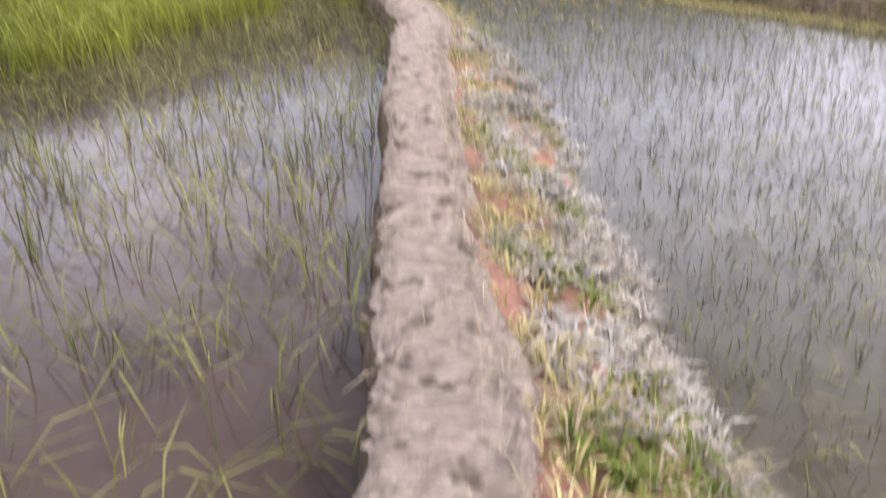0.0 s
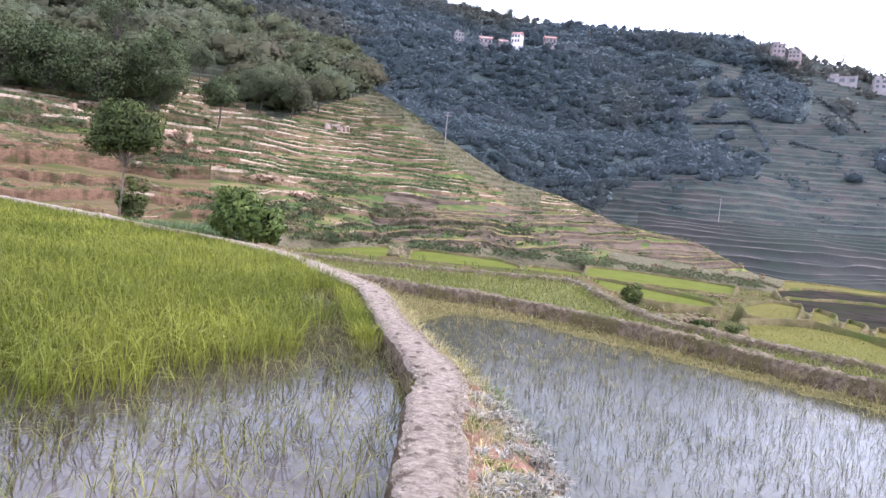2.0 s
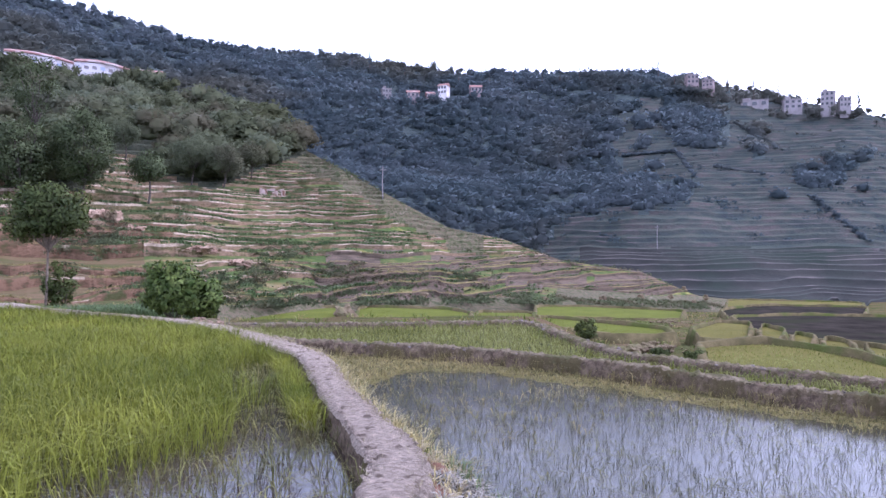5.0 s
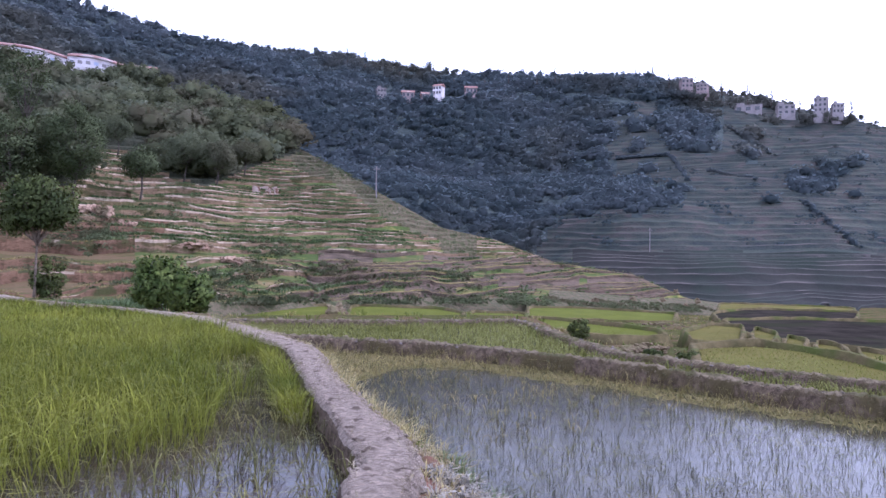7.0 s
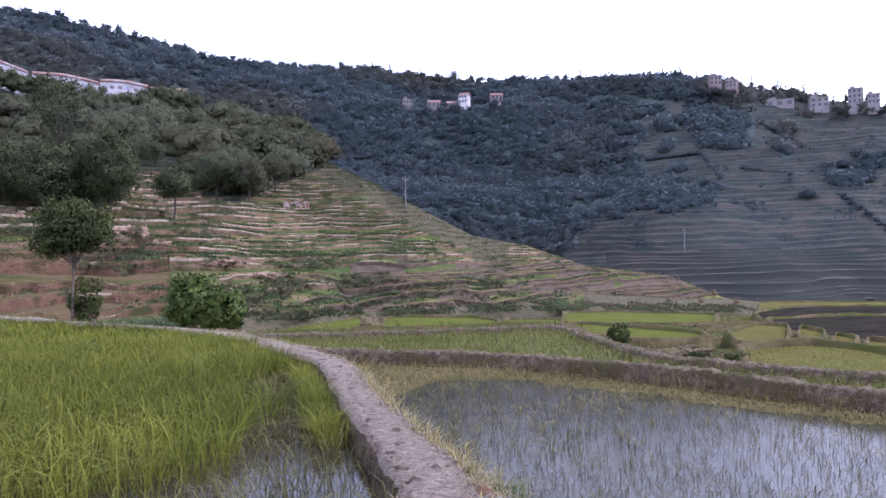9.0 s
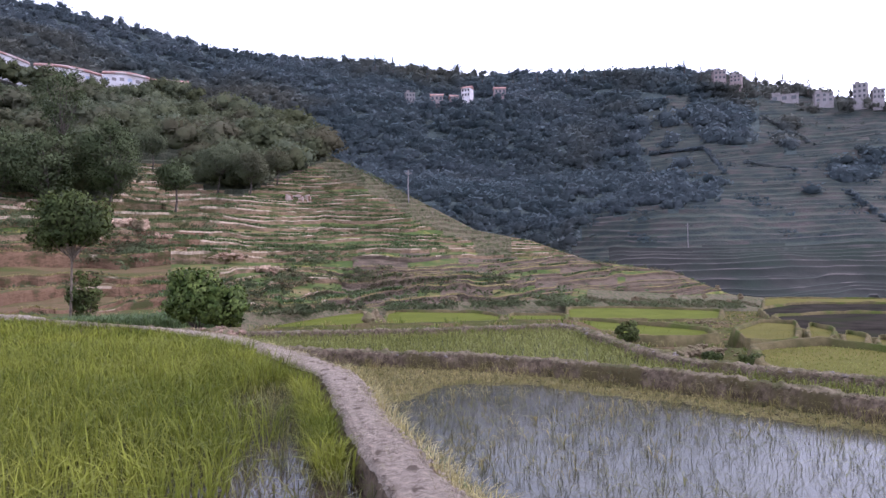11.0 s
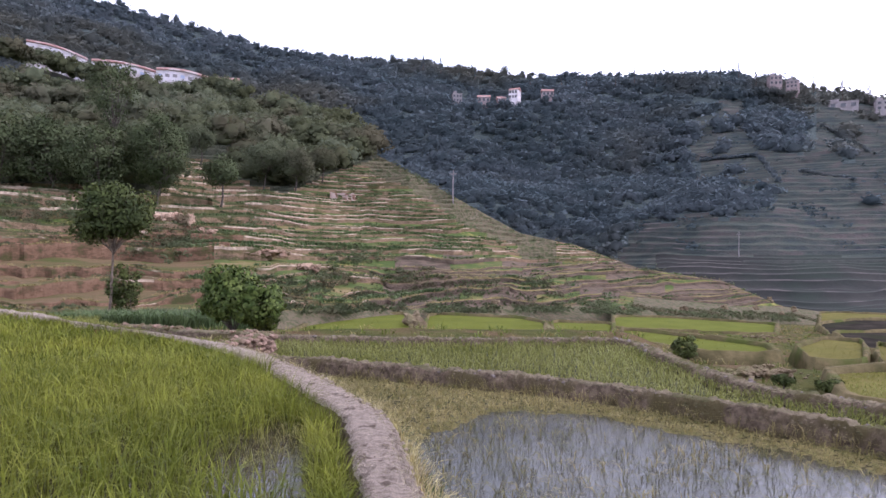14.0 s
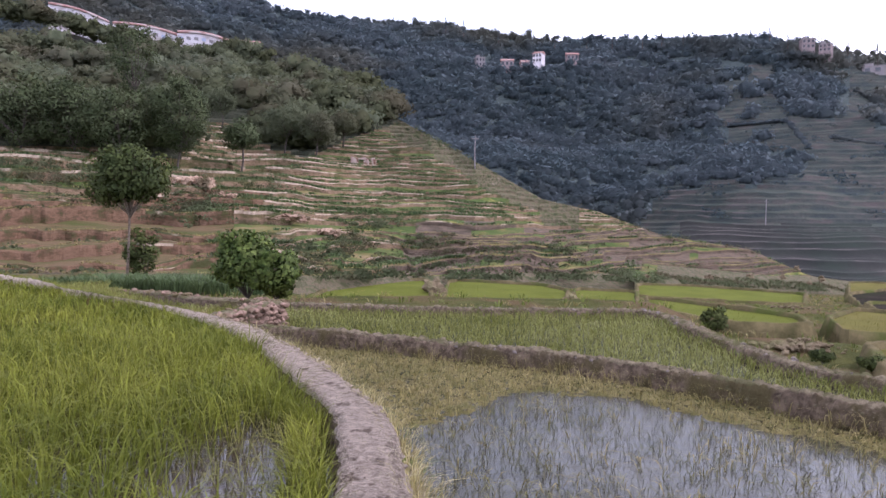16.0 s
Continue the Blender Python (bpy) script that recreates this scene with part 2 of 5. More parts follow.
M_BRICK = surface("brick_wall", (0.220, 0.172, 0.165), (0.340, 0.267, 0.260), 0.5, 0.85, 0.3, 3)
M_CONCRETE = surface("grey_concrete", (0.240, 0.212, 0.210), (0.350, 0.315, 0.315), 0.3, 0.85, 0.2, 3)
M_ROOF = surface("red_roof", (0.300, 0.167, 0.145), (0.430, 0.258, 0.225), 0.3, 0.8, 0.3, 2, (0.500, 0.420, 0.400), 0.15)
M_GLASS = surface("dark_window", (0.040, 0.043, 0.050), (0.070, 0.072, 0.080), 1, 0.2, 0, spec=0.5)
M_BLUE = surface("blue_sheet", (0.350, 0.401, 0.550), (0.500, 0.535, 0.660), 1, 0.5, 0)


# ---- building helpers ----
def mesh_object(name, verts, faces, mats, mat_index=None, smooth=False, parent=None, normals=None):
    """An object from arrays of corners and faces (a list of tuples, or an array of quads or triangles)."""
    me = bpy.data.meshes.new(name)
    me.from_pydata(np.asarray(verts, float).tolist(), [], faces if isinstance(faces, list) else np.asarray(faces).tolist())
    for m in mats if isinstance(mats, (list, tuple)) else (mats,):
        me.materials.append(m)
    if mat_index is not None:
        me.polygons.foreach_set("material_index", np.asarray(mat_index, np.int32))
    if smooth:
        me.polygons.foreach_set("use_smooth", np.ones(len(me.polygons), bool))
    me.update()
    if normals is not None:
        me.polygons.foreach_set("use_smooth", np.ones(len(me.polygons), bool))
        me.normals_split_custom_set_from_vertices(np.asarray(normals, float).tolist())
    ob = new(name, me)
    ob.parent = parent
    return ob


def part(name, bm, material, parent, label=""):
    """Links a bmesh as one mesh object under a thing or a part."""
    me = bpy.data.meshes.new(name)
    bm.to_mesh(me)
    bm.free()
    me.materials.append(material)
    ob = new(name, me)
    ob.parent = parent
    return tagged(ob, label) if label else ob


def nz(x, y, z=0.0):
    return noise.noise(Vector((x, y, z)))


def spline(pts, n):
    """A smooth line through points, n samples evenly spread along it."""
    p = np.array(pts, float)
    p = np.vstack([2 * p[0] - p[1], p, 2 * p[-1] - p[-2]])
    out = []
    for i in range(1, len(p) - 2):
        for s in np.linspace(0, 1, 24, endpoint=False):
            a, b, c, d = p[i - 1], p[i], p[i + 1], p[i + 2]
            out.append(0.5 * (2 * b + (c - a) * s + (2 * a - 5 * b + 4 * c - d) * s * s + (3 * b - a - 3 * c + d) * s ** 3))
    out.append(p[-2])
    out = np.array(out)
    d = np.r_[0, np.cumsum(np.linalg.norm(np.diff(out[:, :2], axis=0), axis=1))]
    want = np.linspace(0, d[-1], n)
    return np.stack([np.interp(want, d, out[:, k]) for k in range(out.shape[1])], 1)


def strip(name, rows, mats, rough=0.02, freq=2.5, smooth=True, mat_rows=None, skip=()):
    """A sheet through rows of points (rows x columns x 3), roughened by noise."""
    v = np.array(rows, float)
    n, c = v.shape[:2]
    flat = v.reshape(-1, 3)
    if rough:
        for i, q in enumerate(flat):
            if i % c in skip:
                continue
            k = rough * (0.7 * nz(q[0] * freq, q[1] * freq, q[2] * freq) + 0.5 * nz(q[0] * freq * 3, q[1] * freq * 3, 7))
            flat[i, 2] += k
            flat[i, 0] += 0.7 * rough * nz(q[0] * freq * 1.7, q[1] * freq * 1.7, 13 + q[2])
            flat[i, 1] += 0.7 * rough * nz(q[0] * freq * 1.7, q[1] * freq * 1.7, 29 + q[2])
    i, j = np.meshgrid(np.arange(n - 1), np.arange(c - 1), indexing="ij")
    a = (i * c + j).ravel()
    faces = np.stack([a, a + 1, a + c + 1, a + c], 1)
    idx = None if mat_rows is None else np.tile(np.asarray(mat_rows), n - 1)
    return mesh_object(name, flat, faces, mats, idx, smooth)


def flat_sheet(name, outline, z, material, kind="structure", label="", category=""):
    bm = bmesh.new()
    f = bm.faces.new([bm.verts.new((x, y, z)) for x, y in outline])
    if f.normal.z < 0:
        f.normal_flip()
    bmesh.ops.triangulate(bm, faces=[f])
    me = bpy.data.meshes.new(name)
    bm.to_mesh(me)
    bm.free()
    me.materials.append(material)
    return tagged(new(name, me), label, category, kind=kind)


def inside(x, y, outline):
    p = np.array(outline, float)
    q = np.roll(p, -1, 0)
    hit = np.zeros(np.shape(x), bool)
    for (x0, y0), (x1, y1) in zip(p, q):
        if y0 == y1:
            continue
        hit ^= ((y0 > y) != (y1 > y)) & (x < (x1 - x0) * (y - y0) / (y1 - y0) + x0)
    return hit


RNG = np.random.default_rng(7)


def scatter(outline, spacing, jitter=0.45):
    """Points in rows inside an outline, shifted at random."""
    p = np.array(outline, float)
    gx, gy = np.meshgrid(np.arange(p[:, 0].min(), p[:, 0].max(), spacing), np.arange(p[:, 1].min(), p[:, 1].max(), spacing))
    x = gx.ravel() + RNG.uniform(-jitter, jitter, gx.size) * spacing
    y = gy.ravel() + RNG.uniform(-jitter, jitter, gx.size) * spacing
    k = inside(x, y, outline)
    return x[k], y[k]


def blades(base, height, width, lean, spread):
    """Bent, tapering blades: corners and faces. One blade for each base point."""
    n = len(base)
    az = RNG.uniform(0, 2 * np.pi, n)
    d = np.stack([np.cos(az), np.sin(az), np.zeros(n)], 1)
    s = np.stack([-np.sin(az), np.cos(az), np.zeros(n)], 1)
    b = base + d * (spread * RNG.uniform(0, 1, n))[:, None]
    w = (s * (width / 2)[:, None])
    up = np.array([0, 0, 1.0])
    mid = b + up * (height * 0.62)[:, None] + d * (height * lean * 0.32)[:, None]
    tip = b + up * (height * (1 - 0.25 * lean))[:, None] + d * (height * lean)[:, None]
    v = np.stack([b - w * 0.7, b + w * 0.7, mid + w, mid - w, tip], 1).reshape(-1, 3)
    o = np.arange(n) * 5
    quads = np.stack([o, o + 1, o + 2, o + 3], 1)
    tris = np.stack([o + 3, o + 2, o + 4], 1)
    return v, quads.tolist() + tris.tolist()


def tufts(name, x, y, z, count, height, width, lean, spread, material, label, category, kind="stuff", vary=0.3):
    n = len(x)
    base = np.repeat(np.stack([x, y, np.broadcast_to(z, n)], 1), count, 0)
    m = len(base)
    h = np.repeat(np.broadcast_to(height, n), count) * RNG.uniform(1 - vary, 1 + vary, m)
    v, f = blades(base, h, width * RNG.uniform(0.7, 1.3, m), lean * RNG.uniform(0.3, 1.6, m), spread)
    return tagged(mesh_object(name, v, f, material), label, category, kind=kind)


CX, CY = -0.42, 3.94


def polar(az, r, z):
    a, r, z = np.broadcast_arrays(np.radians(az), np.asarray(r, float), np.asarray(z, float))
    return np.stack([CX + r * np.sin(a), CY + r * np.cos(a), z], -1)


def rise(el, r):
    """The height seen at an elevation, at a distance."""
    return 1.37 + r * np.tan(np.radians(el))


# ---- land forms ----
def smooth_step(x, a, b):
    t = np.clip((x - a) / (b - a), 0, 1)
    return t * t * (3 - 2 * t)


def valley(az, r):
    """The height of the valley floor."""
    z = np.interp(r, [0, 33, 38, 46, 52, 62, 85, 112, 130, 200, 4000], [-1.95, -2.0, -3.2, -4.8, -5.6, -5.9, -6.65, -8.4, -10, -15, -19])
    zl = np.interp(r, [0, 40, 52, 62, 100, 4000], [-1.95, -2.5, -3.2, -4.2, -7.5, -19])
    k = smooth_step(-az, 14, 24)
    z = z * (1 - k) + zl * k
    return z - 1.2 * smooth_step(az, 8, 14) * smooth_step(r, 16.5, 20.5) * (1 - smooth_step(r, 42, 52))


SP_AZ = [-64.5, -38.5, -30.7, -21.5, -14.7, -10.8, -8.5, -5.0, 0.2, 4.5, 9.1, 15.1, 18.7, 21.5, 25.7]
SP_EL = [12.0, 11.63, 11.59, 10.97, 9.63, 7.47, 6.29, 4.43, 1.6, 0.68, -1.02, -1.89, -3.45, -4.41, -6.07]
SP_R = [330, 330, 330, 315, 260, 200, 175, 152, 148, 152, 160, 172, 178, 185, 190]
SB_AZ = [-66, -45.3, -37.9, -32.8, -27.2, -19.1, -10.4, -1.6, 7.0, 15.0, 19.5, 22.2, 26]
SB_R = [48, 48, 50, 53, 58, 66, 80, 88, 98, 120, 146, 162, 170]
SB_Z = [-1.91, -1.91, -2.34, -2.58, -2.94, -3.83, -4.92, -5.38, -6.08, -8.01, -10.16, -11.51, -12.51]
FA_AZ = [-64.4, -37.9, -30.9, -23.1, -18.9, -12.4, -8.5, -1.4, 6.4, 9.3, 15.2, 18.9, 22.4, 25.1, 28.4, 31.3, 44.5]
FA_EL = [16.96, 16.91, 17.11, 15.86, 14.93, 14.53, 14.74, 13.55, 13.26, 13.1, 12.95, 12.3, 11.0, 10.2, 9.55, 8.35, 5.1]
# az, el where the woods begin on the near hill
WB_AZ = [-64.7, -37.7, -32.8, -27.2, -26.5, -24.9, -23.0, -21.1, -18.1, -14.2, -10.4, -8.4]
WB_EL = [4.26, 4.27, 4.3, 3.65, 6.26, 6.73, 6.42, 5.03, 4.42, 6.23, 7.56, 10.66]


def spur_height(az, u):
    """The near hill from its foot (u = 0) to its crest (u = 1): distance and height."""
    b, zb = np.interp(az, SB_AZ, SB_R), np.interp(az, SB_AZ, SB_Z)
    d, e = np.interp(az, SP_AZ, SP_R), np.interp(az, SP_AZ, SP_EL)
    r = b + (d - b) * u
    return r, zb + (rise(e, d) - zb) * u ** 1.3


def far_height(az, u):
    b = np.interp(az, [-66, 0, 20, 45], [230, 215, 195, 190])
    e = np.interp(az, FA_AZ, FA_EL)
    d = np.interp(az, [-66, -10, 45], [640, 620, 560])
    r = b + (d - b) * u
    return r, -17.5 + (rise(e, d) + 17.5) * u ** 1.22


def broken(a, k):
    """Steps end against one another: an offset that shifts from plot to plot."""
    p = a * 0.42 + 1.6 * nz(a * 0.25, k * 0.09, 12)
    cell = math.floor(p)
    f = min(1.0, max(0.0, (p - cell - 0.72) / 0.28))
    one, two = ((math.sin(c * 12.9898 + (k // 5) * 78.233) * 43758.5453) % 1 - 0.5 for c in (cell, cell + 1))
    return one + (two - one) * f * f * (3 - 2 * f)


def terraced(name, height_of, az0, az1, da, step, wobble, pick, mats, lump, lump_size, broad=None):
    """A hillside cut into level steps that follow its contours. pick() names the stuff of treads and risers."""
    az = np.arange(az0, az1 + da, da)
    na = len(az)
    u = np.linspace(0, 1, 260)
    R = np.zeros((na, 260))
    Z = np.zeros((na, 260))
    for j, a in enumerate(az):
        R[j], Z[j] = height_of(a, u)
        q = polar(a, R[j], 0)
        add = np.array([nz(x / lump_size, y / lump_size, 3.1) + 0.5 * nz(x / lump_size * 2.3, y / lump_size * 2.3, 8.1) for x, y, _ in q])
        Z[j] += lump * add * np.minimum(1, 8 * u) * np.minimum(1, 10 * (1 - u))
        Z[j] = np.maximum.accumulate(Z[j] + np.arange(260) * 1e-4)
    lo, hi = Z.min(), Z.max()
    nk = int((hi - lo) / step / 0.8) + 2
    tall = step * np.random.default_rng(nk).uniform(0.5, 1.25, nk + 4)
    levels = lo + np.cumsum(tall) - tall[0]
    rows, kinds = [], []
    half = 0.16 * step
    prev_top = None
    for k in range(nk):
        warp = np.array([0.9 * nz(a * 0.16, k * 0.33, 1.7) + 0.2 * nz(a * 0.7, k * 1.3, 5.5) + (0.42 if a > -24 else 0.15) * broken(a, k) for a in az]) * wobble
        lev = levels[k] + step * warp
        bot, top = lev, lev + tall[k] * 0.84
        if broad and k % 2 == 0:
            top = top + tall[k + 1] * (1 - smooth_step(az, *broad))
        bot = np.clip(bot, Z[:, 0], Z[:, -1])
        top = np.clip(top, Z[:, 0], Z[:, -1])
        if prev_top is not None:
            bot = np.maximum(bot, prev_top)
            top = np.maximum(top, bot)
        prev_top = top
        rr = np.array([np.interp(0.5 * (b + t), Z[j], R[j]) for j, (b, t) in enumerate(zip(bot, top))])
        wob = np.array([0.35 * nz(a * 2.2, k * 1.9, 9) + 0.22 * nz(a * 7.5, k * 3.1, 19) for a in az]) * step * 0.5
        if not rows:
            rows.append((R[:, 0] - 6, Z[:, 0] - 3))
            kinds.append(0)
        brow = bot + (top - bot) * 0.76
        rows += [(rr - half + wob, bot), (rr + 0.1 * half + wob, brow), (rr + 1.7 * half + wob, top)]
        kinds += [0, 1, 2]
    rr, zz = R[:, -1], Z[:, -1]
    rows += [(rr + 0.5, zz), (rr + 12, zz - 3), (rr + 60, zz - 30), (rr + 120, zz - 90)]
    kinds += [2, 2, 2, 2]
    rk = np.array([r for r, _ in rows])
    zk = np.array([z for _, z in rows])
    rk = np.maximum.accumulate(rk, 0)
    nr = len(rk)
    v = polar(np.broadcast_to(az, (nr, na)), rk, zk).reshape(-1, 3)
    i, j = np.meshgrid(np.arange(nr - 1), np.arange(na - 1), indexing="ij")
    a = (i * na + j).ravel()
    faces = np.stack([a, a + 1, a + na + 1, a + na], 1)
    size = np.abs(zk[1:, :-1] - zk[:-1, :-1]) + np.abs(rk[1:, :-1] - rk[:-1, :-1]) + np.abs(zk[1:, 1:] - zk[:-1, 1:]) + np.abs(rk[1:, 1:] - rk[:-1, 1:])
    keep = size.ravel() > 1e-3
    idx = np.zeros((nr - 1, na - 1), int)
    for row in range(nr - 1):
        idx[row] = pick(az[:-1], rk[row, :-1], zk[row, :-1], row // 3, kinds[row])
    return mesh_object(name, v, faces[keep], mats, idx.ravel()[keep], smooth=broad is None), (az, R, Z), (az, rk, zk)


def pick_spur(az, r, z, k, kind):
    el = np.degrees(np.arctan2(z - 1.37, r))
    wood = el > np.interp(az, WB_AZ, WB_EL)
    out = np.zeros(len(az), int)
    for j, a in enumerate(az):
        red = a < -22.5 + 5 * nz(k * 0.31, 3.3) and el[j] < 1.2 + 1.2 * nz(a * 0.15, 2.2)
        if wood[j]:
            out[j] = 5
        elif k == 0 or (-13 < a < 3 and el[j] > np.interp(a, SP_AZ, SP_EL) - 1.7 - 0.9 * nz(a * 0.5, k * 0.2, 61)):
            out[j] = 6
        elif el[j] < -0.5 + 0.5 * nz(a * 0.2, 6.6) and a > -11 + 4 * nz(k * 0.4, 8.8):
            out[j] = (7, 8, 2 if nz(a * 0.2, k * 0.9, 33) > 0.12 else 7)[kind]
        elif kind == 0:
            out[j] = 1 if red else 0
        elif kind == 1:
            out[j] = 1 if red and nz(a * 0.3, k * 0.4, 4) < 0.25 else 4
        else:
            out[j] = 3 if red else 2
    return out


def far_wood(az, el, r):
    """Where woods cover the far mountain."""
    edge = np.interp(el, [-5, 0, 2.6, 3.0, 3.3, 4.8, 5.4, 10.9, 11.5, 15], [7.6, 7.6, 9.3, 12, 18.4, 18.6, 13.1, 13.1, 18, 30])
    n = nz(az * 0.5, el * 0.9, 77)
    if az < edge + 0.7 * nz(el * 0.9, 4.4):
        return True
    if 16.6 < az < 20.9 and 7.5 < el < 11.4:
        return n > -0.3 - 0.2 * (el - 7.5)
    if 25.7 < az < 28.4 and 4.0 < el < 6.4:
        return n > -0.15
    return el > 2.2 and (n > 0.42 or (el > 10.2 and n > 0.0))


def pick_far(az, r, z, k, kind):
    el = np.degrees(np.arctan2(z - 1.37, r))
    out = np.zeros(len(az), int)
    for j, a in enumerate(az):
        if far_wood(a, el[j], r[j]):
            out[j] = 3
        elif el[j] < -0.1 and a > 10:
            out[j] = 2 if kind == 1 else 4
        elif kind == 1 and nz(a * 0.35, k * 0.45, 24) > (-0.1 if el[j] < 1.6 else 0.15):
            out[j] = 2
        else:
            out[j] = 0 if kind == 0 else 1
    return out


# ---- the land ----
g_az = np.concatenate([np.arange(-180, -70, 5.0), np.arange(-70, 50, 1.0), np.arange(50, 181, 5.0)])
g_r = np.concatenate([np.arange(0.5, 60, 1.5), np.arange(60, 260, 6), np.geomspace(270, 4000, 14)])
gr, ga = np.meshgrid(g_r, g_az, indexing="ij")
gz = valley(ga, gr)
gz = gz + np.array([0.12 * nz(a * 0.3, b * 0.25, 4) for a, b in zip(ga.ravel(), gr.ravel())]).reshape(gz.shape) * np.minimum(1, gr / 40)
g_rows = polar(ga, gr, gz)
tagged(strip("ground", g_rows, M_GRASSGROUND, 0), "grassy valley floor falling away from the paddies", "ground", kind="structure")

hill, SPUR, STEPS = terraced("hillside_terraced", spur_height, -66, 25.5, 0.15, 0.85, 1.15, pick_spur,
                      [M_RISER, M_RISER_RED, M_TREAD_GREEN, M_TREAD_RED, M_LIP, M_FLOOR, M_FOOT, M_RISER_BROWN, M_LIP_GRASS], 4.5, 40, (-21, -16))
tagged(hill, "hillside of narrow stone-edged farm terraces below dark woods", "hillside", kind="structure")
mountain, FAR, FAR_STEPS = terraced("mountain_far", far_height, -48, 45, 0.4, 1.7, 0.8, pick_far, [M_HAZED_RISER, M_HAZED_TREAD, M_FAR_LIP, M_HAZED_FLOOR, M_FAR_DARK], 16, 120)
tagged(mountain, "high terraced mountain slope with woods and villages on its crest", "mountain", kind="structure")


def on_hill(grid, az, r):
    """The height of a hillside at an azimuth and distance."""
    a, R, Z = grid
    j = int(np.clip(round((az - a[0]) / (a[1] - a[0])), 0, len(a) - 1))
    return float(np.interp(r, R[j], Z[j]))


def at_view(grid, az, el):
    """The distance at which a hillside shows at an elevation."""
    a, R, Z = grid
    j = int(np.clip(round((az - a[0]) / (a[1] - a[0])), 0, len(a) - 1))
    e = np.maximum.accumulate(np.degrees(np.arctan2(Z[j] - 1.3, R[j])))
    return float(np.interp(el, e, R[j]))


# the footpath on the main bank: its two edges
PATH_L = [(0.02, -6), (-0.02, 0), (-0.11, 1.15), (-0.2, 2.25), (-0.32, 3.25), (-0.425, 4.5), (-0.48, 5.2), (-0.76, 6.11), (-1.07, 7.08), (-1.32, 7.9), (-1.54, 8.67), (-1.9, 9.73),
          (-2.45, 10.6), (-2.98, 11.45), (-3.6, 12.4), (-4.85, 13.8), (-6.45, 15.2), (-9.2, 17.1), (-11, 18.6), (-22, 25.5), (-38, 34)]
PATH_R = [(0.42, -6), (0.34, 0), (0.21, 1.15), (0.11, 2.25), (0.01, 3.25), (-0.07, 4.4), (-0.10, 5.2), (-0.40, 6.11), (-0.73, 7.1), (-1.0, 7.93), (-1.2, 8.71), (-1.55, 9.77),
          (-1.95, 10.45), (-2.5, 11.4), (-2.95, 12.0), (-4.05, 13.4), (-5.8, 14.85), (-8.6, 16.6), (-10.5, 18.0), (-21.6, 24.9), (-37.6, 33.3)]
NP = 1500
_pace = np.linspace(0, 1, NP) ** 1.7 * 2999
_l, _r = (np.stack([np.interp(_pace, np.arange(3000), c) for c in spline(e, 3000).T], 1) for e in (PATH_L, PATH_R))
_s = np.r_[0, np.cumsum(np.linalg.norm(np.diff(_r, axis=0), axis=1))]
_across = (_r - _l) / np.linalg.norm(_r - _l, axis=1)[:, None]


def path_rows():
    rows = []
    for i in range(NP):
        l, r, a, q = _l[i], _r[i], _across[i], _s[i]
        lw = 0.05 * nz(q * 1.7, 1.0) + 0.03 * nz(q * 5.5, 4.0) + 0.02 * nz(q * 15, 6.0)
        rw = 0.05 * nz(q * 1.5, 9.0) + 0.03 * nz(q * 6.0, 14.0) + 0.02 * nz(q * 16, 16.0)
        sag = 0.03 * nz(q * 0.8, 3.0) + 0.012 * nz(q * 3.0, 8.0)
        w = r - l
        row = []
        for off, z in ((-0.06, -0.40), (-0.045, -0.22), (-0.03, -0.10), (-0.012, -0.04), (0.01, -0.012), (0.04, 0.0)):
            row.append((*(l + a * (off + lw)), z + (sag if z > -0.1 else 0)))
        for f in np.linspace(0.2, 0.8, 13):
            row.append((*(l + w * f), 0.012 * math.sin(f * math.pi) + sag))
        for off, z in ((-0.04, 0.0), (-0.01, -0.012), (0.02, -0.04), (0.05, -0.10), (0.08, -0.25), (0.10, -0.5)):
            row.append((*(r + a * (off + rw)), z + (sag if z > -0.1 else 0)))
        rows.append(row)
    return rows


tagged(strip("footpath_bank", path_rows(), [M_MUD, M_BANKSIDE], 0.026, 13.0, True, [1] * 3 + [0] * 19 + [1] * 2), "trodden grey mud footpath on top of a paddy bank", "footpath", kind="structure")


def bank_width(y):
    return np.interp(y, [-7, 0, 2, 4, 5.2, 6.2, 7.5, 9, 40], [0.95, 0.9, 0.82, 0.85, 0.8, 0.5, 0.32, 0.26, 0.3])


def bank_point(i, t):
    """A point of the earth bank under the path: t runs from the path's edge (0) down to the water (1)."""
    w = bank_width(_r[i][1]) * (1 + 0.15 * nz(_s[i] * 1.4, 30.0))
    off = np.interp(t, [0, 0.09, 0.4, 0.75, 1], [-0.16, 0.06, 0.5, 0.95, 1.12]) * w
    z = np.interp(t, [0, 0.09, 0.4, 0.75, 1], [-0.09, -0.08, -0.26, -0.62, -1.9])
    return np.array([*(_r[i] + _across[i] * off), z])


tagged(strip("bank_earth", [[bank_point(i, t) for t in np.linspace(0, 1, 12)] for i in range(NP)], M_BANK, 0.07, 3.0),
       "steep red-brown earth bank beside the footpath", "earth bank", kind="structure")


